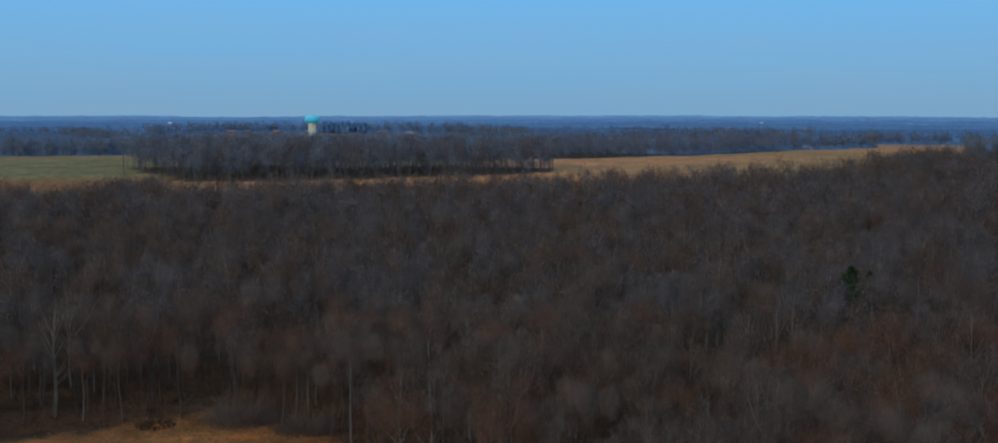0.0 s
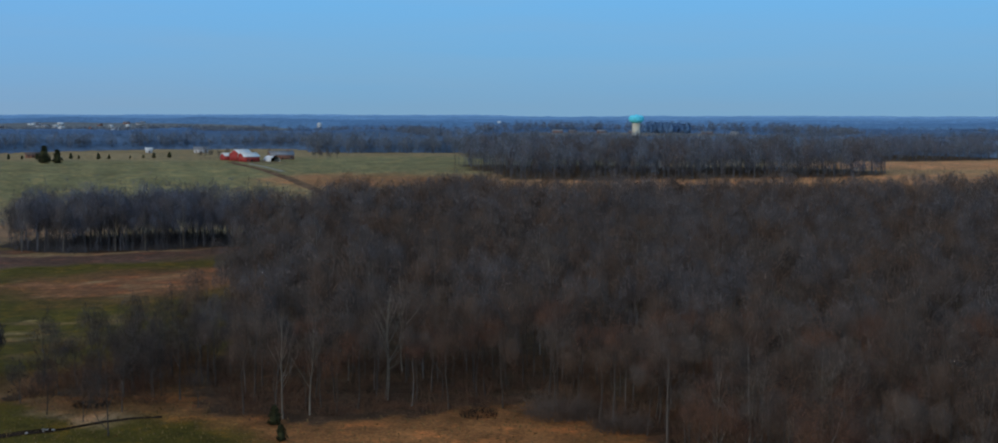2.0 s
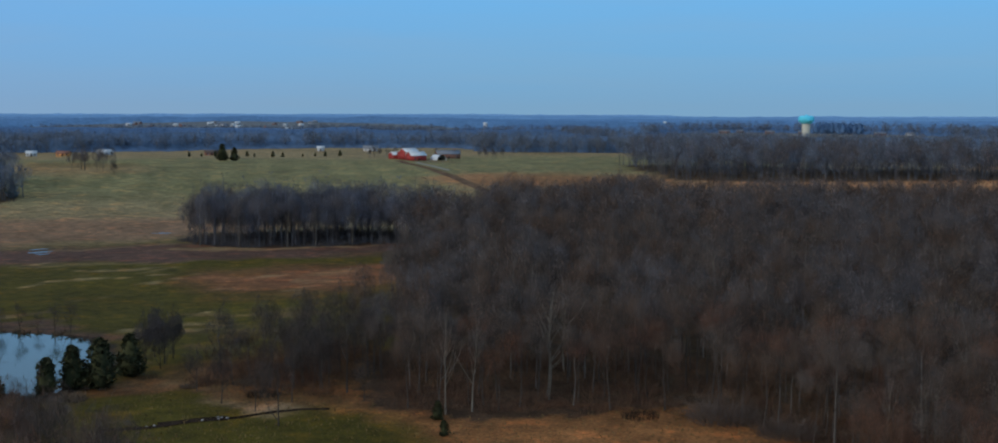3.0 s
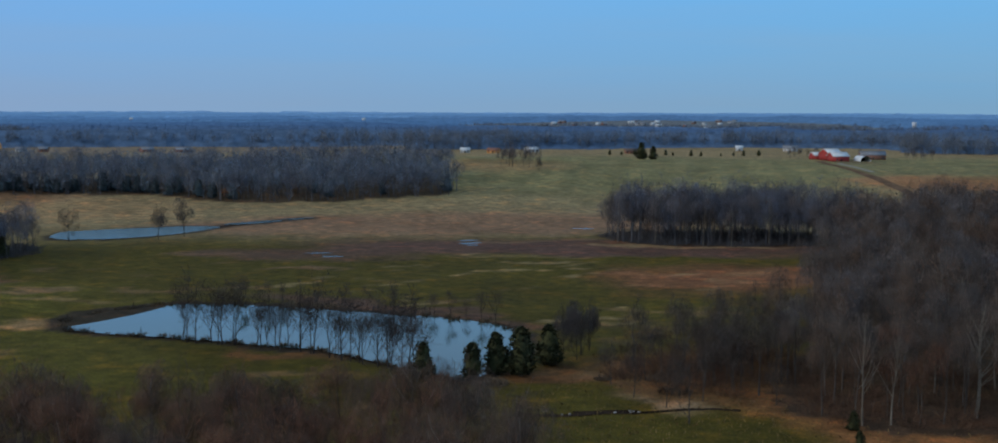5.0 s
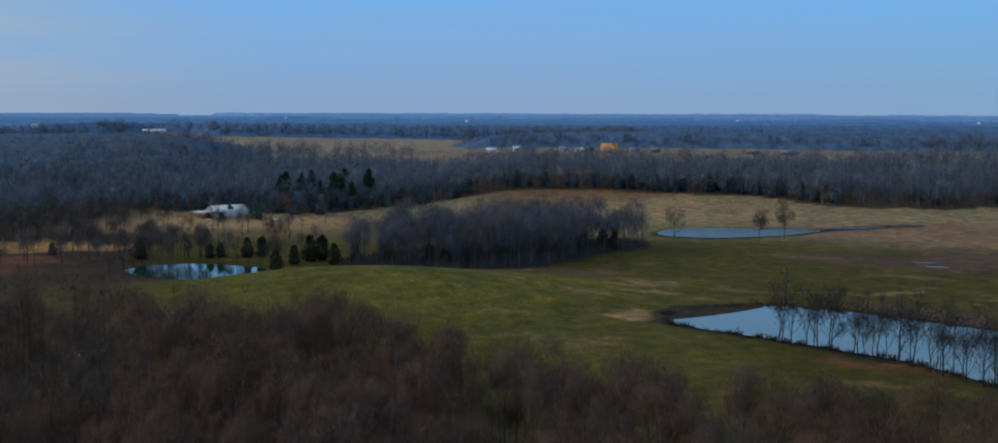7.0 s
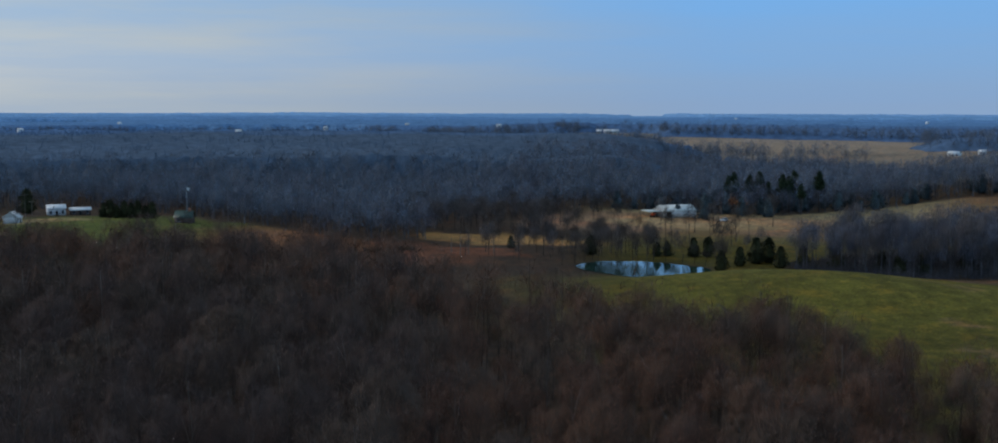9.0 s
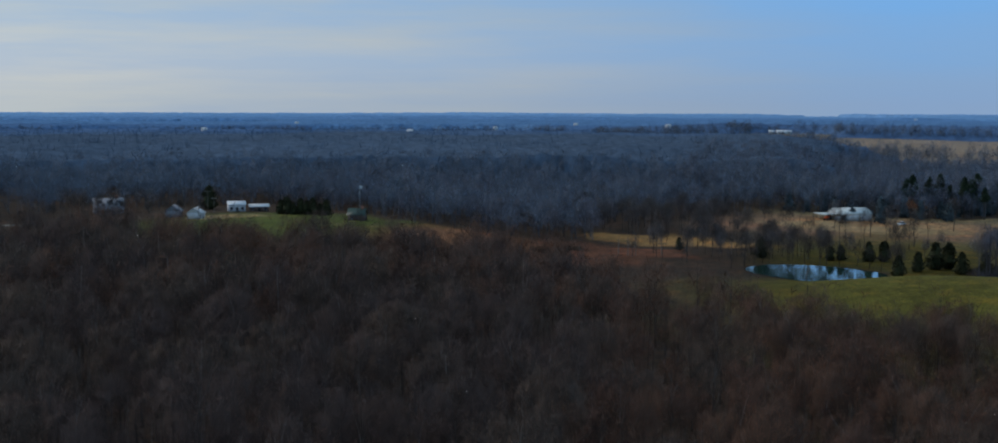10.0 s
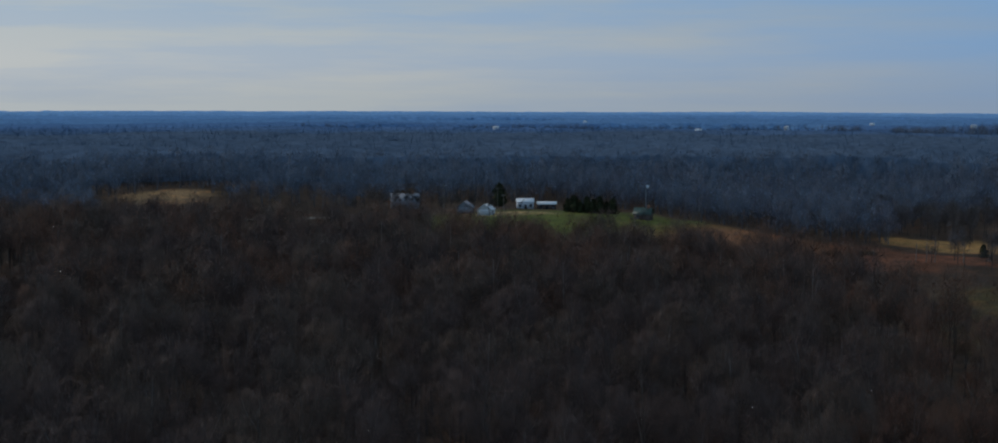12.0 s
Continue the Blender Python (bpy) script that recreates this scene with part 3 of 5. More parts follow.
        p = c + d * (flat, flat, up) * (g.uniform(0.2, 0.9, (m, 1)) ** 0.6)
        for q, way in zip(p, d):
            knot(veil, q, way, tall * clump * g.uniform(0.6, 1.35), g)
    return (trunk.arrays(), crown.arrays(), veil.arrays()) if clumps else (trunk.arrays(), crown.arrays())


def evergreen(seed, tall, spread, tufts, tuft, taper=0.75, low=0.04):
    """A cedar or pine: a trunk and a dense crown of small tufts with an uneven outline."""
    g = np.random.default_rng(seed)
    trunk, crown = Shape(), Shape()
    tube(trunk, [(0, 0, 0), (0.05, 0, tall * 0.5), (0, 0.05, tall * 0.95)], [tall * 0.018, tall * 0.011, 0.02], 5)
    t = g.uniform(0, 1, tufts) ** 1.25
    lobes = g.uniform(0.58, 1.32, (7, 9))
    a = g.uniform(0, 6.283, tufts)
    lob = lobes[(t * 6.99).astype(int), (a / 6.284 * 9).astype(int)]
    shell = (1 - t) ** taper * np.minimum(1, 0.45 + t * 5) * lob
    rad = spread * shell * g.uniform(0.55, 1.05, tufts)
    c = np.stack([np.cos(a) * rad, np.sin(a) * rad, tall * (low + (1 - low) * t)], 1)
    out = np.stack([np.cos(a), np.sin(a), g.uniform(-0.2, 0.9, tufts)], 1)
    out += g.normal(0, 0.35, out.shape)
    out *= (tuft * g.uniform(0.6, 1.4, tufts) / np.linalg.norm(out, axis=1))[:, None]
    slivers(crown, c - out * 0.3, out, tuft * g.uniform(0.7, 1.2, tufts), seed + 1)
    levels = np.linspace(0.03, 0.95, 6)
    core = spread * 0.72 * (1 - levels) ** taper * np.minimum(1, 0.45 + levels * 5)
    tube(crown, [(0.1 * math.sin(i * 2.1), 0.1 * math.cos(i * 1.7), tall * (low + (1 - low) * q)) for i, q in enumerate(levels)], core, 9)
    return trunk.arrays(), crown.arrays()


def shrub(seed, wide, tall, stems, width):
    """A low leafless thicket of many stems."""
    g = np.random.default_rng(seed)
    s = Shape()
    a, rr = g.uniform(0, 6.283, stems), wide * 0.5 * np.sqrt(g.uniform(0, 1, stems))
    root = np.stack([np.cos(a) * rr, np.sin(a) * rr, np.zeros(stems)], 1)
    dome = np.sqrt(np.clip(1 - (rr / (wide * 0.55)) ** 2, 0.1, 1))
    way = np.stack([np.cos(a) * 0.5, np.sin(a) * 0.5, np.ones(stems)], 1) + g.normal(0, 0.35, (stems, 3))
    way[:, 2] = np.abs(way[:, 2])
    way *= (tall * dome * g.uniform(0.5, 1.0, stems) / np.linalg.norm(way, axis=1))[:, None]
    slivers(s, root, way, np.full(stems, width), seed)
    up = root + way * g.uniform(0.3, 0.9, (stems, 1))
    fan = way * 0.4 + g.normal(0, 0.25, way.shape) * tall
    slivers(s, up, fan, np.full(stems, width * 0.8), seed + 3)
    return s.arrays()


def mesh_of(name, arrays, mat, smooth=None):
    me = fast_mesh(name, *arrays, name.startswith("twig_spray") if smooth is None else smooth)
    me.materials.append(mat)
    return me


# kinds of tree: fine for the near woods, coarser farther off
FINE = [bare_tree(100 + i, 16.5, 10, 165, 0.052, wide=rng.uniform(0.21, 0.29), low=rng.uniform(0.3, 0.46), fine=0.05, clumps=22, clump=0.095) for i in range(9)]
MIDDLE = [bare_tree(200 + i, 16.5, 4, 42, 0.13, sides=3, wide=rng.uniform(0.21, 0.28), low=rng.uniform(0.28, 0.4), fine=0.065, clumps=13, clump=0.12) for i in range(9)]
COARSE = [bare_tree(300 + i, 16.5, 1, 18, 0.34, sides=3, wide=rng.uniform(0.23, 0.29), low=0.04, fine=0.085, clumps=8, clump=0.15, skirt=-0.85) for i in range(8)]
TALL = [bare_tree(370 + i, 16.5, 3, 26, 0.24, sides=3, wide=rng.uniform(0.19, 0.25), low=rng.uniform(0.2, 0.34), fine=0.08, clumps=11, clump=0.125, skirt=-0.5) for i in range(8)]
LOW_CROWN = [bare_tree(350 + i, 16.5, 5, 60, 0.14, sides=3, wide=rng.uniform(0.2, 0.26), low=0.06, fine=0.06, clumps=24, clump=0.11, skirt=-0.9) for i in range(6)]
CEDAR_FAR = [evergreen(400 + i, 9.0, 3.2, 130, 1.3, taper=0.4) for i in range(4)]


def in_view(x, y):
    a = np.degrees(np.arctan2(-x, y))
    return (a > -33) & (a < 127)


def scatter(poly, gap, seed, near=112):
    """Uneven places for trees inside an outline."""
    g = np.random.default_rng(seed)
    p = np.array(poly)
    xs, ys = np.arange(p[:, 0].min(), p[:, 0].max(), gap), np.arange(p[:, 1].min(), p[:, 1].max(), gap)
    X, Y = np.meshgrid(xs, ys)
    X = (X + g.uniform(-0.5, 0.5, X.shape) * gap).ravel()
    Y = (Y + g.uniform(-0.5, 0.5, Y.shape) * gap).ravel()
    keep = inside(X + 7 * (ripple(X, Y, 12, 51) - 0.5), Y + 7 * (ripple(X, Y, 12, 52) - 0.5), poly) & in_view(X, Y) & (np.hypot(X, Y) > near)
    return np.stack([X[keep], Y[keep]], 1)


def joined(kinds, places, size, seed, pick=1):
    """Many trees set out as one pair of arrays. pick: 0 trunks, 1 crowns."""
    g = np.random.default_rng(seed)
    which, turn = g.integers(0, len(kinds), len(places)), g.uniform(0, 6.283, len(places))
    grow = size * g.uniform(0.66, 1.22, len(places))
    z = height(places[:, 0], places[:, 1]) - 0.1
    V, F, M, n = [], [], [], 0
    for k in range(len(kinds)):
        v, f = kinds[k][pick]
        sel = np.nonzero(which == k)[0]
        if not len(sel):
            continue
        c, s = np.cos(turn[sel])[:, None], np.sin(turn[sel])[:, None]
        x, y = v[None, :, 0], v[None, :, 1]
        P = np.stack([(c * x - s * y) * grow[sel][:, None] + places[sel, 0:1], (s * x + c * y) * grow[sel][:, None] + places[sel, 1:2], v[None, :, 2] * grow[sel][:, None] + z[sel][:, None]], -1)
        V.append(P.reshape(-1, 3))
        F.append((f[None] + (np.arange(len(sel)) * len(v))[:, None, None]).reshape(-1, 3) + n)
        n += len(sel) * len(v)
        M.append(np.full(len(sel) * len(f), k % 3))
    return np.concatenate(V), np.concatenate(F), np.concatenate(M)


def woodland(name, kinds, places, size, seed, mats, label, bark=None):
    """A stand of trees too many to count, as one thing with its trunks, its crowns and their finest twigs."""
    v, f, _ = joined(kinds, places, size, seed, 0)
    top = tagged(new(name, mesh_of("trunks", (v, f), bark or BARK)), label, "woodland", kind="stuff")
    for pick, part_name in ((1, "crowns"), (2, "twig_spray")):
        v, f, m = joined(kinds, places, size, seed, pick)
        use = [SOFT[mat.name] for mat in mats] if pick == 2 else mats
        me = mesh_of(part_name, (v, f), use[0])
        for mat in use[1:]:
            me.materials.append(mat)
        if len(mats) > 1:
            me.polygons.foreach_set("material_index", m.astype(np.int32))
        ob = tagged(new(part_name, me), kind="stuff")
        ob.parent = top


def tree_meshes(arrays, bark, twigs):
    """The meshes of a tree's parts: trunk, crown and, for a leafless tree, its finest twigs."""
    out = [mesh_of("trunk", arrays[0], bark), mesh_of("crown", arrays[1], twigs)]
    if len(arrays) > 2:
        out.append(mesh_of("twig_spray", arrays[2], SOFT[twigs.name]))
    return out


def tree_thing(name, meshes, place, grow, turn, label, category, group=""):
    x, y = place
    top = new(name)
    top.matrix_world = Matrix.LocRotScale((x, y, float(height(x, y)) - 0.1), Euler((0, 0, turn)), (grow,) * 3)
    for n, me in zip(("trunk", "crown", "twig_spray"), meshes):
        ob = new(n, me)
        ob.parent = top
    return tagged(top, label, category, group)


BROWNS, GREYS, RUSSETS = (TWIG, TWIG_GREY, TWIG_RED), (TWIG_GREY, TWIG, TWIG_GREY), (TWIG_RED, TWIG, TWIG_RED)
FINE_MESH = [tree_meshes(a, BARK, BROWNS[i % 3]) for i, a in enumerate(FINE)]
RUSSET_MESH = [tree_meshes(a, BARK, RUSSETS[i % 3]) for i, a in enumerate(FINE)]
both = np.concatenate([scatter(WOODS["near"], 6.3, 1), scatter(WOODS["under"], 6.4, 2)])
# gap shaped to the camera's sightline so the dark house shows
yard = oval(both[:, 0], both[:, 1], -262, -168, 42, 13, 32)
both = both[yard < 0.4]
filler = scatter(WOODS["under"], 7.6, 72)
both = np.concatenate([both, filler[(np.hypot(filler[:, 0], filler[:, 1]) < 235) & (filler[:, 1] > 50)]])
order = np.argsort(np.hypot(both[:, 0], both[:, 1]))
single, rest = both[order[:76]], both[order[76:]]
more = scatter(WOODS["near"], 8.0, 71)
rest = np.concatenate([rest, more[np.hypot(more[:, 0], more[:, 1]) > 440]])
g = np.random.default_rng(5)
for p in single:
    kind = (RUSSET_MESH if p[0] < -50 and p[1] < 120 else FINE_MESH)[g.integers(0, 9)]
    tree_thing("bare_tree", kind, p, g.uniform(0.66, 1.2), g.uniform(0, 6.283), "leafless grey-brown broadleaf tree in the woods", "tree", "bare trees of the near woods")
d = np.hypot(rest[:, 0], rest[:, 1])
south = (rest[:, 0] < -50) & (rest[:, 1] < 120)
woodland("near_woods", FINE, rest[(d < 228) & ~south], 0.98, 11, BROWNS, "leafless brown woods round the pasture")
west = south & (np.degrees(np.arctan2(-rest[:, 0], rest[:, 1])) > 84)
woodland("south_woods", FINE, rest[(d < 228) & south & ~west], 0.98, 20, RUSSETS, "leafless russet woods below the drone")
woodland("south_west_woods", FINE, rest[(d < 228) & west], 1.08, 26, (TWIG_UMBER, TWIG, TWIG_UMBER), "leafless olive-brown woods below the drone")
woodland("inner_woods", MIDDLE, rest[(d >= 228) & (d < 430) & ~south], 1.05, 12, (TWIG, TWIG_DEEP, TWIG_GREY), "leafless brown woods beyond the first trees")
woodland("south_inner_woods", MIDDLE, rest[(d >= 228) & south & ~west], 1.0, 21, RUSSETS, "leafless russet woods beside the green pasture")
woodland("south_west_inner_woods", MIDDLE, rest[(d >= 228) & west], 1.18, 27, (TWIG_UMBER, TWIG_RED, TWIG), "leafless dark brown woods below the green hill")
woodland("deep_woods", COARSE[:5] + TALL[:4], rest[(d >= 430) & ~south], 1.14, 13, (TWIG_DEEP, TWIG_DEEP, TWIG), "far side of the leafless brown woods")
woodland("grove", LOW_CROWN[:4] + MIDDLE[:5], scatter(WOODS["grove"], 4.4, 3), 1.18, 14, (TWIG_DEEP, TWIG_HAZED, TWIG_DUSK), "dense tall leafless grove standing in the pasture", HAZED_BARK)
woodland("middle_wood", COARSE[:5] + TALL[:5], scatter(WOODS["middle"], 5.6, 4), 1.22, 15, (TWIG_HAZE_BLUE, TWIG_HAZED, TWIG_DEEP), "leafless wood behind the tan field, greyed for haze", HAZED_BARK)
woodland("west_wood", COARSE[:6] + TALL[:3], scatter(WOODS["west"], 5.4, 6), 1.02, 16, (TWIG_HAZE_BLUE, TWIG_HAZED, TWIG_HAZE_BLUE), "leafless wood along the pasture's edge, blue-grey for haze", HAZED_BARK)
woodland("brook_wood", LOW_CROWN[:3] + MIDDLE[:5], scatter(WOODS["brook"], 5.0, 8), 0.98, 17, (TWIG_DEEP, TWIG_HAZED, TWIG_DUSK), "leafless trees along the brook", HAZED_BARK)
woodland("hill_wood", COARSE, scatter(WOODS["hill_back"], 5.6, 10), 0.95, 19, (TWIG_HAZE_BLUE, TWIG_HAZED, TWIG_HAZE_BLUE), "leafless woods behind the green hill", HAZED_BARK)
woodland("field_wood", COARSE, scatter(WOODS["field_back"], 8.0, 12), 1.05, 28, (TWIG_HAZED, TWIG_HAZE_BLUE, TWIG_HAZED), "leafless wood behind the stubble field, greyed for haze", HAZED_BARK)
woodland("shed_wood", COARSE, scatter(WOODS["shed_row"], 5.6, 9), 0.9, 18, (TWIG_HAZE_BLUE, TWIG_HAZED, TWIG_HAZE_BLUE), "leafless trees behind the dry meadow", HAZED_BARK)


# the canopy of the far country, ring after ring to the horizon
def canopy(name, r0, r1, a0, a1, tall, mat, cell, seed, label):
    g = np.random.default_rng(seed)
    rings = r0 * 1.0105 ** np.arange(0, int(math.log(r1 / r0) / math.log(1.0105)) + 1)
    az = np.radians(np.arange(a0, a1, cell))
    R, A = np.meshgrid(rings, az, indexing="ij")
    R, A = R * (1 + g.uniform(-0.004, 0.004, R.shape)), A + np.radians(cell) * g.uniform(-0.4, 0.4, R.shape)
    x, y = -np.sin(A) * R, np.cos(A) * R
    low = height(x, y)
    clear = far_open(x, y)
    bare = clear > 0.5
    bare[0], bare[:, 0], bare[:, -1] = True, True, True
    z = np.where(bare, low - 1, low + (1 - 0.8 * step(0.08, 0.5, clear)) * tall * (0.62 + 0.24 * ripple(x, y, 60, 61) + 0.11 * g.uniform(0, 1, R.shape)))
    co = np.stack([x, y, z], -1)
    q = grid_mesh(name, co)
    q = q[~bare.ravel()[q].all(1)]
    me = fast_mesh(name, co.reshape(-1, 3), q[:, ::-1], True)
    me.materials.append(mat)
    tagged(new(name, me), label, "woodland", kind="stuff")


def treetops(name, r0, r1, a0, a1, gap, blades, wide, mat, seed, label, tall=18):
    """Single crowns that stand out of the far canopy."""
    g = np.random.default_rng(seed)
    n = int(0.5 * (r1 * r1 - r0 * r0) * radians(a1 - a0) / (gap * gap))
    r, a = np.sqrt(g.uniform(r0 * r0, r1 * r1, n)), np.radians(g.uniform(a0, a1, n))
    x, y = -np.sin(a) * r, np.cos(a) * r
    keep = far_open(x, y) < 0.45
    x, y = x[keep], y[keep]
    n = len(x)
    h = tall * g.uniform(0.75, 1.2, n)
    foot = np.stack([x, y, height(x, y) + h * 0.35], 1)
    start = np.repeat(foot, blades, 0) + g.normal(0, 1.3, (n * blades, 3)) * (1, 1, 1.6)
    way = g.normal(0, 0.42, (n * blades, 3)) + (0, 0, 1)
    way *= (np.repeat(h, blades) * g.uniform(0.35, 0.65, n * blades) / np.linalg.norm(way, axis=1))[:, None]
    s = Shape()
    slivers(s, start, way, np.full(n * blades, wide), seed)
    tagged(new(name, mesh_of(name, s.arrays(), mat)), label, "woodland", kind="stuff")


# distance, and the woods' colour from there on: painted haze, bluer every ridge
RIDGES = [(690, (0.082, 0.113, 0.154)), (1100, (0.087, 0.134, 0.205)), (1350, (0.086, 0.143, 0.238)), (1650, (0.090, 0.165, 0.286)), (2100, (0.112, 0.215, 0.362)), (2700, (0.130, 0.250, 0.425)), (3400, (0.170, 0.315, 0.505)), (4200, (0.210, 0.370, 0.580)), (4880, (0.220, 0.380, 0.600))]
HAZED_WOODS = [woods_material("hazed_far_woods", c, Vector(c) * 1.18) for _, c in RIDGES[:-1]]


def arc_rows(r0, r1, a0, a1, gap, seed):
    """Places for trees between two distances and two headings."""
    g = np.random.default_rng(seed)
    n = int(0.5 * (r1 * r1 - r0 * r0) * radians(a1 - a0) / (gap * gap))
    r, a = np.sqrt(g.uniform(r0 * r0, r1 * r1, n)), np.radians(g.uniform(a0, a1, n))
    p = np.stack([-np.sin(a) * r, np.cos(a) * r], 1)
    return p[(far_open(p[:, 0], p[:, 1]) < 0.5) & ~in_woods(p[:, 0], p[:, 1])]


woodland("hillside_wood", COARSE, arc_rows(582, 730, 74, 127, 7.0, 81), 1.0, 22, (TWIG_HAZE_BLUE,), "leafless wood behind the houses, tinted blue-grey for haze", HAZED_BARK)
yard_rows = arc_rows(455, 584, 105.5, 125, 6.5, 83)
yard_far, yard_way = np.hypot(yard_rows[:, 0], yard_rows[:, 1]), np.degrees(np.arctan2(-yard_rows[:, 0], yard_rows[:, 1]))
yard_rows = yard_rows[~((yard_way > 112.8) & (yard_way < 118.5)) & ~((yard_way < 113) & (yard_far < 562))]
woodland("yard_wood", COARSE, yard_rows, 0.95, 24, (TWIG_HAZE_BLUE, TWIG_HAZED, TWIG_HAZE_BLUE), "leafless wood round the far tan field", HAZED_BARK)
woodland("field_edge_wood", COARSE, arc_rows(1078, 1115, -34, 74, 6.5, 82), 1.05, 23, (TWIG_HAZE_BLUE,), "leafless trees along the far fields, tinted blue for haze", HAZED_BARK)
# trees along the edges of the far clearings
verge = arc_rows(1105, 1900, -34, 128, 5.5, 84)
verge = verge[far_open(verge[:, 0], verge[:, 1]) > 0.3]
woodland("clearing_edge_wood", COARSE, verge[:4200], 1.0, 29, (TWIG_HAZE_BLUE,), "leafless trees round the far clearings, tinted blue for haze", HAZED_BARK)
canopy("southern_canopy", 690, 1110, 73, 127, 17, HAZED_WOODS[0], 0.3, 1, "leafless woods rolling away, haze painted into their colour")
treetops("southern_treetops", 690, 1110, 73, 127, 8.5, 12, 0.45, HAZED_WOODS[0], 21, "crowns of the leafless woods beyond the houses", tall=15.5)
treetops("far_treetops", 1100, 1350, -34, 128, 15, 8, 0.6, HAZED_WOODS[1], 22, "crowns of far leafless woods", tall=16)
treetops("far_treetops", 1350, 1700, -34, 128, 19, 8, 0.7, HAZED_WOODS[2], 23, "crowns of farther leafless woods", tall=16)
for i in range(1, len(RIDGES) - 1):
    canopy("backdrop", RIDGES[i][0], RIDGES[i + 1][0], -34, 128, 15, HAZED_WOODS[i], 0.22, 2 + i, "woods stretching to the horizon, blue haze in their colour")


# ---- things ----
def part(name, shape_or_mesh, mat, parent, label=""):
    me = shape_or_mesh if isinstance(shape_or_mesh, bpy.types.Mesh) else mesh_of(name, shape_or_mesh.arrays(), mat)
    ob = new(name, me)
    ob.parent = parent
    return tagged(ob, label)


def box(x0, x1, y0, y1, z0, z1, shape=None):
    s = shape or Shape()
    v = [(x, y, z) for z in (z0, z1) for x, y in ((x0, y0), (x1, y0), (x1, y1), (x0, y1))]
    f = [(0, 2, 1), (0, 3, 2), (4, 5, 6), (4, 6, 7)]
    for k in range(4):
        m = (k + 1) % 4
        f += [(k, m, m + 4), (k, m + 4, k + 4)]
    s.add(v, f)
    return s


def gable_roof(length, width, eave, rise, over=0.4, thick=0.15):
    """Two roof slabs meeting at a ridge along x."""
    s = Shape()
    for sign in (-1, 1):
        y1 = sign * (width / 2 + over)
        drop = rise * over / (width / 2)
        v = []
        for x in (-length / 2 - over, length / 2 + over):
            v += [(x, 0, eave + rise), (x, y1, eave - drop), (x, y1, eave - drop + thick), (x, 0, eave + rise + thick)]
        f = [(0, 1, 2), (0, 2, 3), (4, 6, 5), (4, 7, 6)]
        for k in range(4):
            m = (k + 1) % 4
            f += [(k, k + 4, m + 4), (k, m + 4, m)]
        s.add(v, f)
    return s


def gable_body(length, width, eave, rise):
    s = box(-length / 2, length / 2, -width / 2, width / 2, 0, eave)
    for x, flip in ((-length / 2, 0), (length / 2, 1)):
        s.add([(x, -width / 2, eave), (x, width / 2, eave), (x, 0, eave + rise)], [(0, 1, 2) if flip else (1, 0, 2)])
    return s


def facing(x, y):
    """The turn that sets a thing's front (-y) towards the hovering camera's place."""
    return math.degrees(math.atan2(-x, y))


def stand(top, x, y, turn, sink=0.3):
    top.matrix_world = pose(x, y, float(height(x, y)) - sink, 0, 0, turn)
    return top


def building(name, x, y, turn, length, width, eave, rise, wall_mat, roof_mat, label, category, windows=3, storeys=1, door=True, chimney=False, porch=False, group=""):
    top = new(name)
    part("wall", gable_body(length, width, eave, rise), wall_mat, top)
    roof = part("roof", gable_roof(length, width, eave, rise), roof_mat, top)
    for side in (-1, 1):
        for s in range(storeys):
            for i in range(windows):
                wx = (i + 0.5) / windows * length - length / 2
                if door and s == 0 and i == windows // 2:
                    continue
                z = 1.0 + s * 2.7
                y0 = side * (width / 2 + 0.03)
                w = part("window", box(wx - 0.5, wx + 0.5, y0 - 0.03, y0 + 0.03, z, z + 1.3), GLASS, top)
                part("sill", box(wx - 0.6, wx + 0.6, y0 - 0.07, y0 + 0.07, z - 0.12, z - 0.02), WHITE, w)
        if door:
            y0 = side * (width / 2 + 0.03)
            part("door", box(-0.5, 0.5, y0 - 0.03, y0 + 0.03, 0.1, 2.15), DARK, top)
    if chimney:
        part("chimney", box(length * 0.25, length * 0.25 + 0.9, -0.4, 0.4, eave, eave + rise + 1.1), BRICK, roof)
    if porch:
        s = box(-length * 0.4, length * 0.4, -width / 2 - 2.2, -width / 2 - 0.02, 2.5, 2.65)
        part("porch_roof", s, roof_mat, top)
        for i in range(4):
            px = -length * 0.38 + i * length * 0.76 / 3
            part("porch_post", box(px - 0.08, px + 0.08, -width / 2 - 2.1, -width / 2 - 1.94, 0, 2.5), WHITE, top)
    stand(top, x, y, turn)
    return tagged(top, label, category, group)


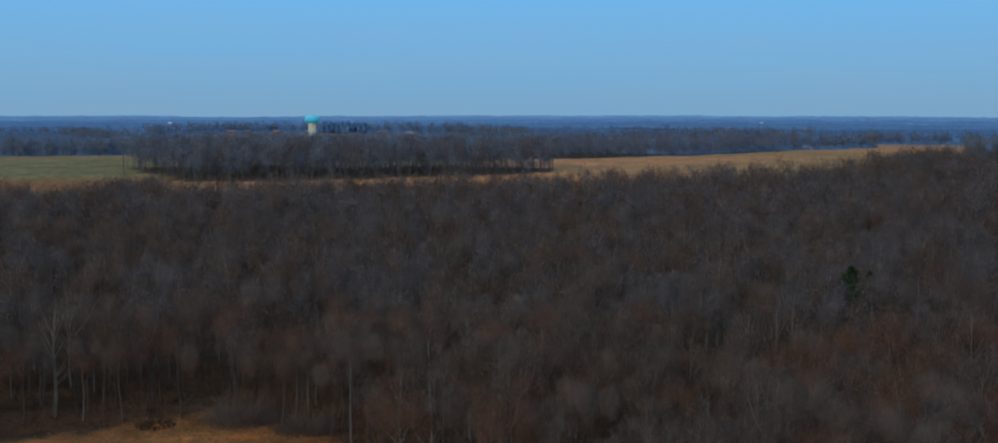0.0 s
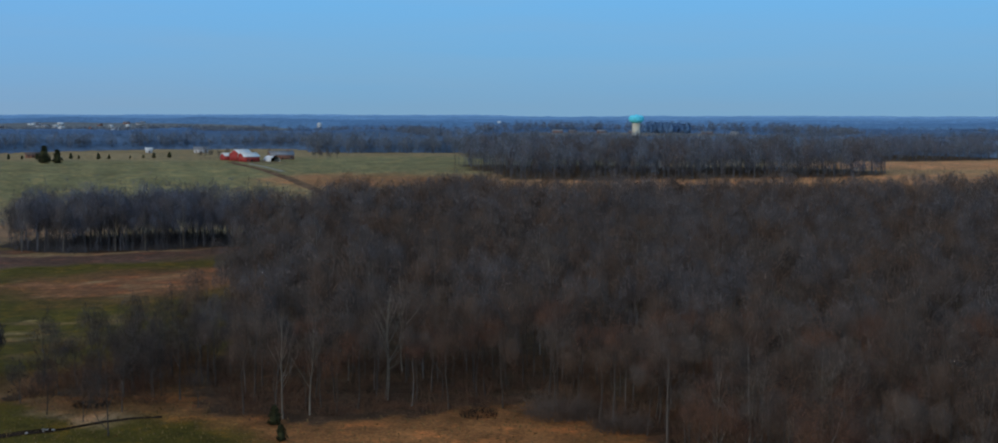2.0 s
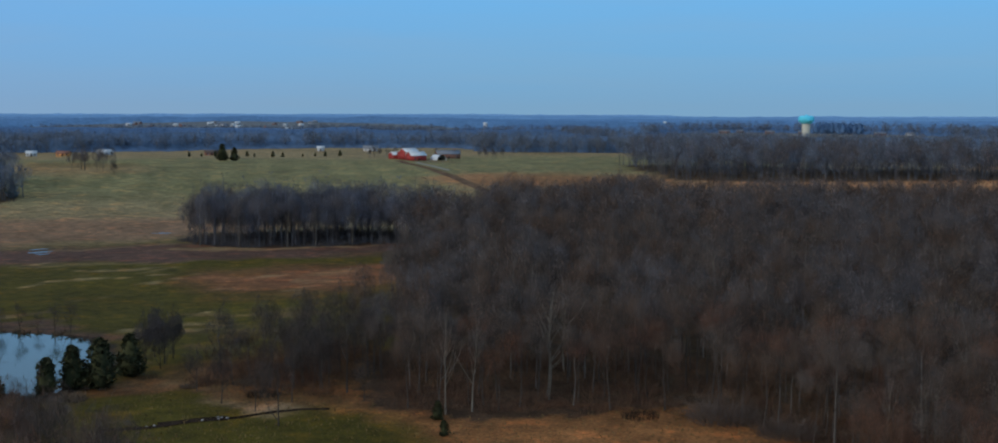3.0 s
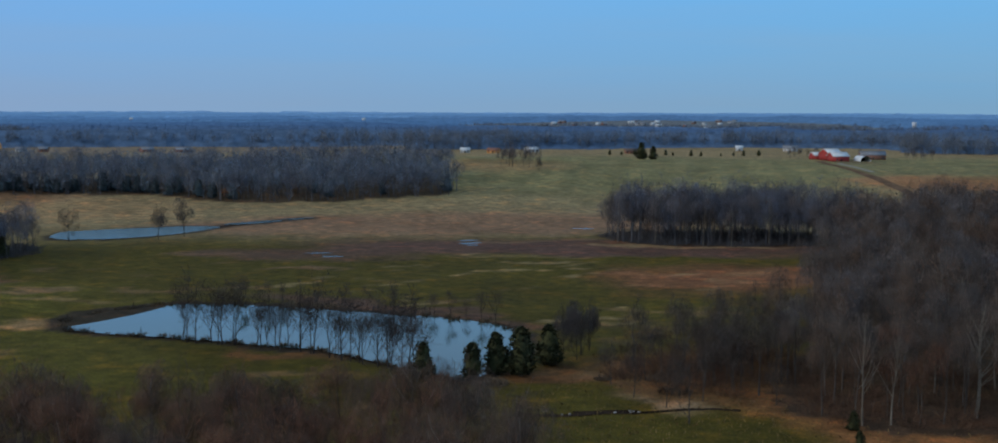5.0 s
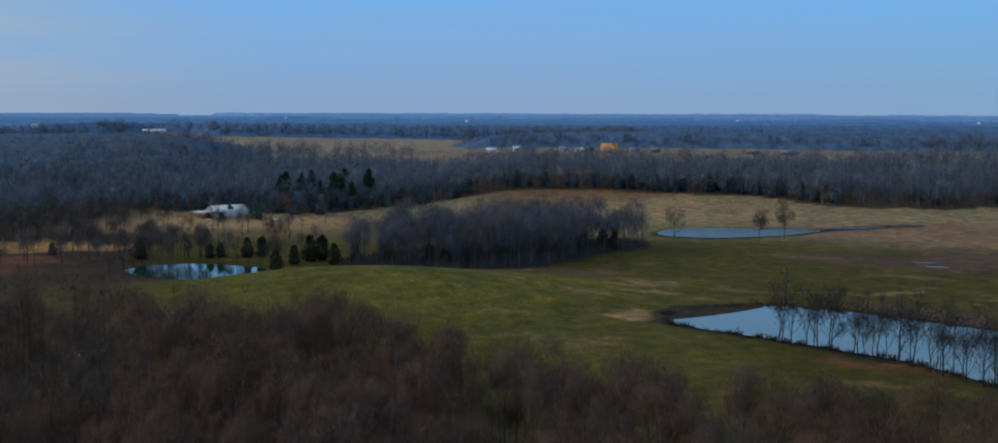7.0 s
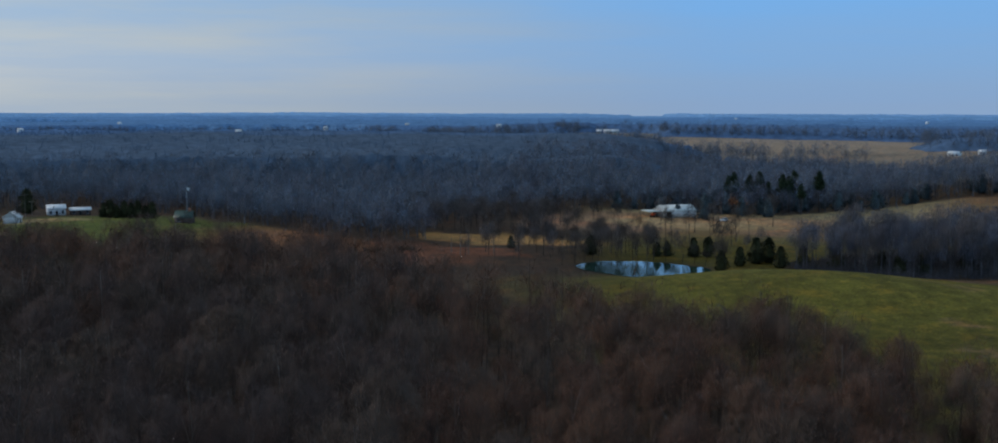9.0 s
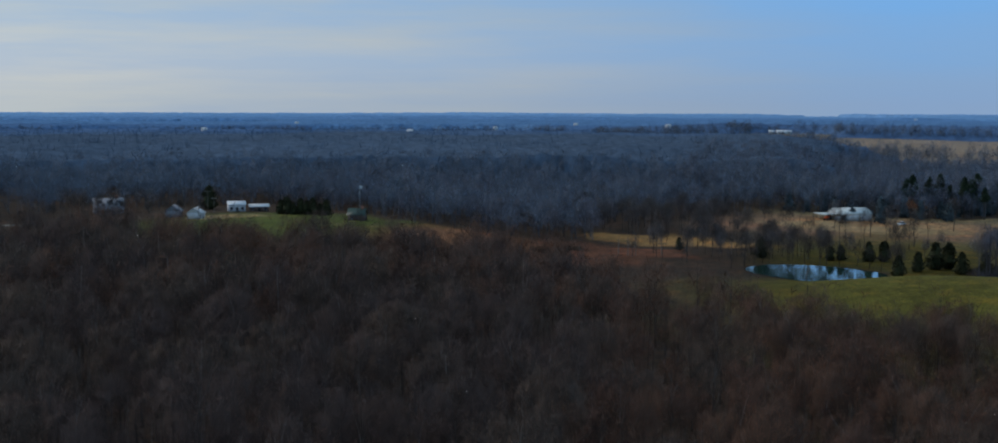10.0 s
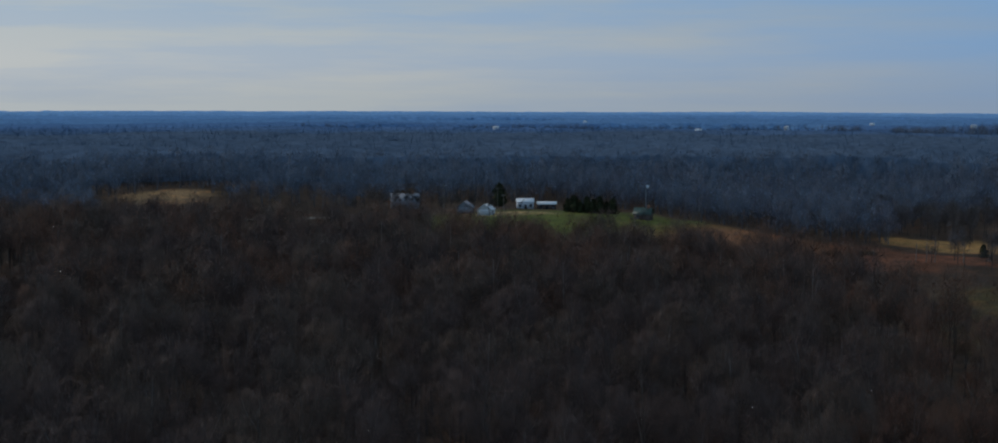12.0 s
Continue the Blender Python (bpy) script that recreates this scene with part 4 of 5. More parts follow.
# water tower
def water_tower(x, y):
    top = new("water_tower")
    def turned(profile, n=40):
        s = Shape()
        a = np.linspace(0, 2 * np.pi, n, endpoint=False)
        v = np.concatenate([np.stack([np.cos(a) * r, np.sin(a) * r, np.full(n, z)], 1) for r, z in profile])
        f = []
        for i in range(len(profile) - 1):
            for k in range(n):
                p, q = i * n + k, i * n + (k + 1) % n
                f += [(p, q, q + n), (p, q + n, p + n)]
        s.add(v, f)
        return s
    column = turned([(4.5, 0), (4.2, 1), (4.0, 22), (4.0, 23.4)])
    part("column", column, CREAM, top, "pale cream steel column")
    for i in range(20):
        a = i * math.pi / 10
        part("flute", box(4.0 * math.cos(a) - 0.14, 4.0 * math.cos(a) + 0.14, 4.0 * math.sin(a) - 0.14, 4.0 * math.sin(a) + 0.14, 1, 22.8), CREAM, top)
    tank = part("tank", turned([(4.0, 22.8), (5.6, 23.4), (7.3, 24.8), (8.0, 26.2), (8.1, 28.6), (7.9, 29.5), (7.2, 30.2), (5.0, 30.9), (2.0, 31.3), (0.05, 31.35)]), CYAN, top, "bright cyan steel tank")
    part("band", turned([(8.07, 26.3), (8.16, 26.35), (8.16, 26.65), (8.07, 26.7)]), CYAN, tank)
    part("vent", turned([(0.8, 31.2), (0.8, 32.0), (0.05, 32.2)], 12), CYAN, tank)
    part("door", box(-0.6, 0.6, -4.7, -4.4, 0.3, 2.5), DARK, top)
    stand(top, x, y, facing(x, y))
    tagged(top, "water tower with a cyan tank on a cream column", "water tower")


water_tower(-44.6, 1349)


# ---- red farmyard on the rise ----
f = facing(-308, 850)
building("barn", -294, 849, f + 28, 12, 9, 3.8, 2.6, RED, METAL_ROOF, "red barn with a white metal roof", "barn", windows=2)
building("barn", -304, 862, f + 40, 12, 11, 4.8, 3.2, RED, METAL_ROOF, "tall red barn with a white metal roof", "barn", windows=2)
building("shed", -316, 868, f + 30, 8, 7, 3.2, 2.0, RED, METAL_ROOF, "small red shed with a white roof in the farmyard", "shed", windows=1)
building("house", -283, 888, f + 8, 17, 9, 3.6, 2.8, BRICK, GREY_ROOF, "brick farmhouse with a grey roof behind the barns", "house", windows=4, chimney=True)


def quonset(x, y, turn, radius, length):
    top = new("quonset_hut")
    a = np.linspace(0, math.pi, 17)
    s = Shape()
    for rr, flip in ((radius, 0), (radius - 0.15, 1)):
        v = np.concatenate([np.stack([np.cos(a) * rr, np.full(17, yy), np.sin(a) * rr], 1) for yy in (-length / 2, length / 2)])
        fs = []
        for i in range(16):
            q = [(i, i + 1, i + 18), (i, i + 18, i + 17)]
            fs += [t[::-1] for t in q] if flip else q
        s.add(v, fs)
    part("shell", s, METAL_ROOF, top)
    n = 16
    v = [(math.cos(t) * radius * 0.98, length * 0.3, math.sin(t) * radius * 0.98) for t in a] + [(0, length * 0.3, 0)]
    e = Shape()
    e.add(v, [(i, i + 1, 17) for i in range(16)])
    # black end wall holds the shade inside the open hut
    part("end_wall", e, DARK, top)
    stand(top, x, y, turn, 0.05)
    tagged(top, "pale arched metal hut with an open end", "shed")


quonset(-280, 857, f + 25, 3.8, 11)
building("shed", -438, 1016, facing(-438, 1016), 6, 5, 3.2, 1.5, WHITE, METAL_ROOF, "white block shed alone on the hill field", "shed", windows=1)
building("house", -398, 1030, facing(-398, 1030), 12, 8, 3.0, 2.2, WHITE, GREY_ROOF, "white house among trees on the hill", "house")


def strip(name, points, width, mat, label, category, kind="structure", lift=0.06):
    """A ribbon laid on the ground along a line of points."""
    pts = np.array(points, float)
    t = np.linspace(0, len(pts) - 1, len(pts) * 12)
    line = np.stack([np.interp(t, np.arange(len(pts)), pts[:, k]) for k in (0, 1)], 1)
    way = np.gradient(line, axis=0)
    way /= np.linalg.norm(way, axis=1, keepdims=True)
    side = np.stack([-way[:, 1], way[:, 0]], 1)
    wob = width * (0.5 + 0.25 * (ripple(line[:, 0], line[:, 1], 5, 71) - 0.5))[:, None]
    rows = []
    for k in (-1, -0.33, 0.33, 1):
        p = line + side * wob * k
        rows.append(np.stack([p[:, 0], p[:, 1], height(p[:, 0], p[:, 1]) + lift], 1))
    co = np.stack(rows, 1)
    me = fast_mesh(name, co.reshape(-1, 3), grid_mesh(name, co))
    me.materials.append(mat)
    tagged(new(name, me), label, category, kind=kind)


EARTH = material("wet_earth", (0.030, 0.021, 0.016), rough=1.0, spread=0.4, fine=1.0, gloss=0.0)
TRACK = material("mud_track", (0.145, 0.092, 0.060), rough=1.0, spread=0.35, fine=0.6, gloss=0.0)
strip("farm_track", [(-304, 838), (-163, 606), (-145, 576)], 6.0, TRACK, "muddy farm track running down from the barns", "track")
strip("farm_track", [(-284, 822), (-236, 742)], 3, PALE_ROAD, "pale gravel wheel track beside the mud", "track", lift=0.12)
strip("ditch", [(-110, 169), (-104, 173), (-99, 179), (-94, 182.5), (-90, 188), (-86, 191.5), (-82, 193)], 1.6, EARTH, "dark winding drainage ditch in the grass", "ditch")
strip("ditch", [(-103, 175), (-99, 179.5), (-95, 182)], 3.0, EARTH, "wide wet part of the ditch", "ditch", lift=0.09)
strip("road", [(-482, -212), (-492, -190), (-505, -164), (-520, -140)], 2.6, PALE_ROAD, "pale gravel lane beyond the woods", "road", lift=0.3)


def stone(seed):
    g = np.random.default_rng(seed)
    bm = bmesh.new()
    bmesh.ops.create_icosphere(bm, subdivisions=1, radius=0.5)
    for v in bm.verts:
        v.co *= g.uniform(0.75, 1.2)
        v.co.z *= 0.6
    me = bpy.data.meshes.new("stone")
    bm.to_mesh(me)
    bm.free()
    me.materials.append(STONE)
    return me


STONES = [stone(i) for i in range(4)]
g = np.random.default_rng(31)
for i in range(8):
    t = g.uniform(0, 1)
    x, y = -104 + 9 * t + g.uniform(-0.8, 0.8), 173.5 + 9 * t + g.uniform(-0.8, 0.8)
    ob = new("stone", STONES[i % 4])
    ob.matrix_world = Matrix.LocRotScale((x, y, float(height(x, y)) + 0.12), Euler((0, 0, g.uniform(0, 6))), (g.uniform(0.35, 0.8),) * 3)
    tagged(ob, "pale field stone in the wet ditch", "stone", "stones in the ditch")

# ---- pond: trees on both shores, cedars at its end, tussocks round its edge ----
DARK_BARK = material("dark_bark", (0.035, 0.028, 0.024), spread=0.3, fine=3.0)
POND_TREE = [bare_tree(500 + i, 11.5, 15, 360, 0.062, wide=0.25, low=0.13, clumps=0, fine=0.06) for i in range(5)]
POND_MESH = [tree_meshes(a, DARK_BARK, TWIG_THIN) for a in POND_TREE]
near_side = [(-131, 183), (-140, 183), (-153, 186), (-172, 189), (-187, 186.5), (-206, 181.5), (-219, 177.5)]


def along(line, t):
    p = np.array(line, float)
    k = t * (len(p) - 1)
    return np.array([np.interp(k, np.arange(len(p)), p[:, 0]), np.interp(k, np.arange(len(p)), p[:, 1])])


g = np.random.default_rng(32)
for i in range(34):
    p = along(near_side, 0.2 + 0.64 * (i // 2 * 2 + g.uniform(-0.9, 0.9)) / 34) + g.normal(0, 0.5, 2)
    tree_thing("bare_tree", POND_MESH[i % 5], p, g.uniform(0.85, 1.4), g.uniform(0, 6), "slender leafless tree on the pond bank", "tree", "bare trees on the pond bank")
far_side = [(-244, 206), (-230, 225), (-217, 230), (-190, 236.5), (-172, 240.5), (-157, 239)]
for i in range(16):
    p = along(far_side, 0.2 + 0.78 * (i + g.uniform(-0.5, 0.5)) / 16) + g.normal(0, 1.0, 2)
    tree_thing("bare_tree", POND_MESH[i % 5], p, g.uniform(0.4, 0.75), g.uniform(0, 6), "small leafless tree on the far pond bank", "tree", "bare trees on the pond bank")

shed_side = [(-386, 86), (-397, 97), (-393, 116), (-376, 131), (-362, 129)]
for i in range(20):
    p = along(shed_side, (i + g.uniform(-0.4, 0.4)) / 20) + g.normal(0, 0.8, 2)
    tree_thing("bare_tree", POND_MESH[i % 5], p, g.uniform(0.5, 1.05), g.uniform(0, 6), "slender leafless tree on the bank of the small pond", "tree", "bare trees on the small pond's bank")
CEDARS = [evergreen(600 + i, 8.0, 2.9, 1200, 0.56, taper=0.46) for i in range(4)]
CEDAR_MESH = [tree_meshes(a, BARK, EVERGREEN) for a in CEDARS]
for i, (x, y, s) in enumerate(((-139.6, 182.6, 0.86), (-132.8, 188.6, 0.82), (-130.6, 193, 1.0), (-126.4, 195.3, 1.14), (-127, 206, 1.0), (-58.4, 181.5, 0.32), (-62.5, 191, 0.4))):
    tree_thing("cedar", CEDAR_MESH[i % 4], (x, y), s, i * 1.3, "dense dark green cedar beside the pond" if i < 5 else "young cedar at the wood's edge", "cedar", "cedars beside the pond" if i < 5 else "")
for i, (x, y, s) in enumerate(((-402, 132.5, 0.95), (-402, 137.5, 0.98), (-365, 129, 0.95), (-376, 139, 0.9), (-381, 146, 1.25), (-383, 151, 1.2), (-368, 149, 1.0), (-372, 158, 0.95), (-365, 166, 1.1), (-360, 178, 0.9), (-356, 190, 1.0), (-358, 205, 1.1), (-362, 222, 0.95), (-368, 240, 1.2), (-372, 252, 1.0), (-345, 184, 0.8), (-434, 77, 0.65), (-405, 121, 0.7), (-405.5, 124.5, 0.75), (-412, 100, 1.0), (-362, 250, 1.0), (-344, 176, 1.0))):
    tree_thing("cedar", CEDAR_MESH[i % 4], (x, y), s * 0.85, i * 1.7, "dark green cedar along the brook", "cedar", "cedars along the brook")
for i, (x, y, s) in enumerate(((-409, 782, 1.45), (-402, 786, 1.15), (-385, 790, 0.25))):
    if i < 2:
        tree_thing("cedar", CEDAR_MESH[i % 4], (x, y), s, i * 2.1, "round dark cedar alone on the hill pasture", "cedar", "pair of cedars on the hill")
g = np.random.default_rng(33)
for i in range(12):
    a = radians(22.5 + 6.5 * i / 11 + g.uniform(-0.2, 0.2))
    r = g.uniform(985, 1010)
    tree_thing("cedar", CEDAR_MESH[i % 4], (-math.sin(a) * r, math.cos(a) * r), g.uniform(0.3, 0.6), g.uniform(0, 6), "dark cedar in the far fence row", "cedar", "cedars of the fence row")

TUSSOCK = [mesh_of("tussock", shrub(700 + i, 1.6, 0.9, 40, 0.16), REED) for i in range(3)]
g = np.random.default_rng(34)
for ring, level in (shore, shore_west):
    for i, p in enumerate(ring):
        if g.uniform() < (0.95 if ring is shore[0] else 0.6):
            q = p + g.normal(0, 0.5, 2)
            ob = new("grass_tussock", TUSSOCK[i % 3])
            ob.matrix_world = Matrix.LocRotScale((q[0], q[1], level - 0.05), Euler((0, 0, g.uniform(0, 6))), (g.uniform(0.8, 1.7) * (1.0 if ring is shore[0] else 0.4),) * 3)
            tagged(ob, "dark dead grass tussock on the pond edge", "grass", "tussocks round the pond")

# trees round the west pond and in the open
FIELD_TREE = [bare_tree(520 + i, 13.0, 12, 380, 0.1, wide=0.22, low=0.2, clumps=0, fine=0.07) for i in range(3)]
FIELD_MESH = [tree_meshes(a, BARK, TWIG_THIN) for a in FIELD_TREE]
LOW_MESH = [tree_meshes(a, BARK, TWIG_DEEP) for a in LOW_CROWN]
DARK_MESH = [tree_meshes(a, DARK_BARK, TWIG_DARK) for a in LOW_CROWN]
for i, (x, y, s) in enumerate(((-383, 292, 1.05), (-362, 315, 1.0), (-364, 329, 1.15), (-395, 628, 0.6))):
    tree_thing("bare_tree", DARK_MESH[i % 6], (x, y), s * 0.9, i * 1.1, "leafless round-headed tree standing in the pasture", "tree", "bare trees in the pasture")
THIN_MESH = [tree_meshes(a, BARK, TWIG_THIN) for a in LOW_CROWN]
EDGE_TREE = [bare_tree(540 + i, 16.0, 11, 420, 0.06, wide=0.22, low=0.3, clumps=16, clump=0.1, fine=0.055) for i in range(5)]
EDGE_MESH = [tree_meshes(a, BARK, TWIG_THIN) for a in EDGE_TREE]
g = np.random.default_rng(35)
for i in range(54):
    p = np.array((-96, 222)) + g.normal(0, 1, 2) * (8, 15)
    if not inside(p[0], p[1], WOODS["near"]):
        tree_thing("bare_tree", (EDGE_MESH[i % 5], THIN_MESH[i % 6])[i % 2], p, g.uniform(0.55, 0.9), g.uniform(0, 6), "thin leafless tree at the open edge of the woods", "tree", "bare trees at the wood's edge")
for i, (x, y, s) in enumerate(((-129, 214, 0.62), (-131, 218, 0.7), (-127, 218, 0.66), (-132, 223, 0.72), (-128, 223, 0.68), (-134, 228, 0.62), (-125, 213, 0.55), (-130, 227, 0.6))):
    tree_thing("bare_tree", DARK_MESH[i % 6], (x, y), s, i, "dense leafless tree behind the pond cedars", "tree", "bare trees behind the cedars")


g = np.random.default_rng(45)
for i in range(44):
    p = np.array((-410, 98)) + g.normal(0, 1, 2) * (9, 22)
    if not inside(p[0], p[1], POND_SHED) and p[0] < -392:
        tree_thing("bare_tree", (LOW_MESH[i % 6], EDGE_MESH[i % 5])[i % 3 == 0], p, g.uniform(0.42, 0.85), g.uniform(0, 6), "slight leafless tree behind the small pond", "tree", "bare trees behind the small pond")
for i in range(70):
    p = np.array((-500, 84)) + g.normal(0, 1, 2) * (11, 34)
    tree_thing("bare_tree", (LOW_MESH[i % 6], EDGE_MESH[i % 5])[i % 2], p, g.uniform(0.62, 1.0), g.uniform(0, 6), "slight leafless tree behind the tan hollow", "tree", "bare trees in the hollow")

# pale-barked trees that stand out of the brown woods
PALE_BARK = material("pale_bark", (0.135, 0.115, 0.092), spread=0.3, fine=2.0, other=(0.20, 0.175, 0.14), broad=0.3, bump=0.3)
PALE_MESH = [tree_meshes(bare_tree(560 + i, 17.5, 14, 150, 0.05, wide=0.24, low=0.28, limb_sides=4, clumps=0, fine=0.06), PALE_BARK, TWIG_GREY) for i in range(5)]
g = np.random.default_rng(46)
for i in range(105):
    a, r = radians(g.uniform(-29, 18)), 152 + 225 * g.uniform(0, 1) ** 1.4
    p = np.array((-math.sin(a) * r, math.cos(a) * r))
    if inside(p[0], p[1], WOODS["near"]):
        tree_thing("pale_tree", PALE_MESH[i % 5], p, g.uniform(0.85, 1.12), g.uniform(0, 6), "pale-barked leafless tree standing in the brown woods", "tree", "pale trees of the woods")

g = np.random.default_rng(47)
for i in range(9):
    p = np.array((-420, 645)) + g.normal(0, 1, 2) * (7, 6)
    tree_thing("bare_tree", LOW_MESH[i % 6], p, g.uniform(0.75, 1.0), g.uniform(0, 6), "rounded leafless tree in the clump on the hill pasture", "tree", "clump of trees on the hill")

for i, (x, y) in enumerate(((-222, 407), (-207, 407), (-192, 415), (-183, 419), (-172, 427), (-155, 434))):
    tree_thing("pale_tree", PALE_MESH[i % 5], (x, y), 0.95 + 0.06 * (i % 3), i * 1.4, "pale-trunked leafless tree at the foot of the grove", "tree", "pale trees of the grove")

# trees round the farmyard, and between the small pond and the dry meadow
g = np.random.default_rng(49)
for x, y, n, wx, wy in ((-336, 884, 7, 7, 7), (-262, 902, 7, 9, 8), (-300, 890, 4, 8, 4)):
    for i in range(n):
        tree_thing("bare_tree", LOW_MESH[i % 6], (x + g.normal(0, wx), y + g.normal(0, wy)), g.uniform(0.4, 0.65), g.uniform(0, 6), "leafless tree beside the farm buildings", "tree", "farmyard trees")
for i in range(26):
    p = np.array((-437, 122)) + g.normal(0, 1, 2) * (13, 20)
    tree_thing("bare_tree", (EDGE_MESH[i % 5], DARK_MESH[i % 6])[i % 3 == 0], p, g.uniform(0.55, 0.9), g.uniform(0, 6), "dark leafless tree below the dry meadow", "tree", "bare trees below the meadow")

# shrubs
SHRUB = mesh_of("shrub", shrub(720, 11, 5.0, 1000, 0.06), TWIG_GREY)
LOW = mesh_of("brushwood", shrub(721, 6, 1.3, 260, 0.10), EARTH)
GOLD = mesh_of("dead_grass", shrub(722, 4, 1.4, 300, 0.10), BRUSH)
for me, x, y, s, label, kind in ((SHRUB, -18.5, 203, 1.0, "broad grey leafless shrub at the wood's edge", "shrub"), (SHRUB, -8, 196, 0.8, "grey leafless shrub beside the clearing", "shrub"), (LOW, -31.5, 200.7, 1.0, "dark pile of brush on the dry grass", "brush pile"), (GOLD, -112, 200.5, 0.8, "clump of tall dead grass", "grass"), (GOLD, -104, 206, 1.0, "clump of rusty dead grass", "grass"), (GOLD, -430, 40, 1.5, "rusty dead grass in the hollow", "grass"), (LOW, -424, 30, 1.6, "dark brush in the rusty hollow", "brush"), (GOLD, -126, 186, 1.2, "dead grass below the cedars", "grass"), (LOW, -97, 199, 1.0, "low dark brush in the hollow", "brush")):
    ob = new(me.name, me)
    ob.matrix_world = Matrix.LocRotScale((x, y, float(height(x, y)) - 0.05), None, (s,) * 3)
    tagged(ob, label, kind)

# thickets under the nearest trees
g = np.random.default_rng(40)
THICKET = [((np.zeros((0, 3)), np.zeros((0, 3), int)), shrub(730 + i, 3.4, 2.4, 56, 0.055)) for i in range(3)]
places = scatter(WOODS["near"], 4.2, 43)
d = np.hypot(places[:, 0], places[:, 1])
places = places[(d < 250) & (places[:, 1] > 150)]
thin = np.array((-98, 220)) + g.normal(0, 1, (230, 2)) * (11, 16)
places = np.concatenate([places, thin[~inside(thin[:, 0], thin[:, 1], WOODS["near"]) & (thin[:, 1] > 202)]])
v, f3, m3 = joined(THICKET, places, 1.4, 44, 1)
thicket = mesh_of("undergrowth", (v, f3), material("russet_brush", (0.080, 0.042, 0.028), spread=0.3, fine=0.5, other=(0.12, 0.066, 0.036), broad=0.1, island=0.3))
tagged(new("undergrowth", thicket), "russet undergrowth beneath the leafless trees", "undergrowth", kind="stuff")
THORN = material("grey_brush", (0.060, 0.060, 0.068), spread=0.3, fine=0.5, other=(0.084, 0.080, 0.086), broad=0.1, island=0.3)
for wood, seed, label in (("grove", 45, "grey thicket filling the foot of the grove"), ("brook", 46, "grey thicket along the brook")):
    v, f3, m3 = joined(THICKET, scatter(WOODS[wood], 3.4, seed), 1.4, seed, 1)
    tagged(new("undergrowth", mesh_of("undergrowth", (v, f3), THORN)), label, "undergrowth", kind="stuff")


def puddle(cx, cy, a, b, turn, seed):
    g = np.random.default_rng(seed)
    ring = []
    for k in range(18):
        t = k * math.pi / 9
        rr = g.uniform(0.6, 1.15)
        c, s = math.cos(radians(turn)), math.sin(radians(turn))
        u, w = math.cos(t) * a * rr, math.sin(t) * b * rr
        ring.append((cx + u * c - w * s, cy + u * s + w * c))
    z = max(float(height(*p)) for p in ring) + 0.05
    me = bpy.data.meshes.new("puddle")
    me.from_pydata([(*p, z) for p in ring] + [(cx, cy, z)], [], [(k, (k + 1) % 18, 18) for k in range(18)])
    me.materials.append(RIPPLED)
    tagged(new("puddle", me), "shallow puddle in the trampled mud", "puddle", kind="structure")


for i, o in enumerate(((-262, 371, 5, 1.6, 60), (-258, 366, 3, 1.0, 30), (-268, 378, 4, 1.2, 50), (-278, 315, 4, 1.5, 40), (-288, 319, 5, 1.2, 45), (-258, 444, 6, 1.4, 30), (-392, 322, 3, 1.0, 60), (-379, 402, 5, 1.6, 70))):
    puddle(*o, 80 + i)

# a pine in the woods and haze-tinted evergreens along the west wood
PINE = evergreen(630, 18.5, 3.0, 700, 0.8, taper=0.6, low=0.55)
pine_mesh = tree_meshes(PINE, BARK, material("pine_needles", (0.022, 0.042, 0.016), spread=0.4, island=0.4))
for i, (x, y, s) in enumerate(((98, 243, 1.0), (103, 246, 0.92), (20, 262, 0.7))):
    tree_thing("pine", pine_mesh, (x, y), s, i, "green pine among the leafless trees", "pine", "pines in the woods")
g = np.random.default_rng(48)
for i in range(14):
    p = np.array((-556, 212)) + g.normal(0, 1, 2) * (9, 13)
    tree_thing("pine", pine_mesh, p, g.uniform(0.75, 1.05), g.uniform(0, 6), "dark green pine at the edge of the west wood", "pine", "pines of the west wood")
g = np.random.default_rng(36)
edge = [(-376, 520), (-443, 428), (-498, 422), (-538, 386), (-566, 356), (-598, 312), (-562, 255), (-573, 152)]
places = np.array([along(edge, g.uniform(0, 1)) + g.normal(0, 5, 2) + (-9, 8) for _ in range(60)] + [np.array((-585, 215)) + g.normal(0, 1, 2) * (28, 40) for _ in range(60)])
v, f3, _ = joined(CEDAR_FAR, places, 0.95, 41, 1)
# needles lightened and blued so their colour carries the haze
tagged(new("evergreen_undergrowth", mesh_of("evergreen_undergrowth", (v, f3), material("hazed_evergreen", (0.046, 0.068, 0.076), spread=0.3, other=(0.062, 0.084, 0.090), island=0.4))), "evergreens under the edge of the west wood, tinted for haze", "evergreens", kind="stuff")
# the pine stand takes its painted haze from a ridge colour
places = np.array([np.array((-15, 1700)) + g.normal(0, 1, 2) * (13, 18) for _ in range(60)])
v, f3, _ = joined(CEDAR_FAR, places, 1.4, 42, 1)
tagged(new("pine_stand", mesh_of("pine_stand", (v, f3), HAZED_WOODS[3])), "pine stand beside the water tower in painted haze blue", "pines", kind="stuff")

# ---- metal shed in the dry meadow ----
SAGE_ROOF = material("pale_sage_roof", (0.60, 0.65, 0.62), rough=0.5, spread=0.12, fine=0.5, metal=0.1)
shed = new("machine_shed")
part("wall", gable_body(15, 12, 2.9, 2.2), METAL_ROOF, shed, "pale ribbed metal wall")
part("roof", gable_roof(15, 12, 2.9, 2.2), SAGE_ROOF, shed, "pale metal roof")
part("lean_to_roof", box(-14.5, -7.6, -5.6, 5.6, 2.6, 2.75), SAGE_ROOF, shed)
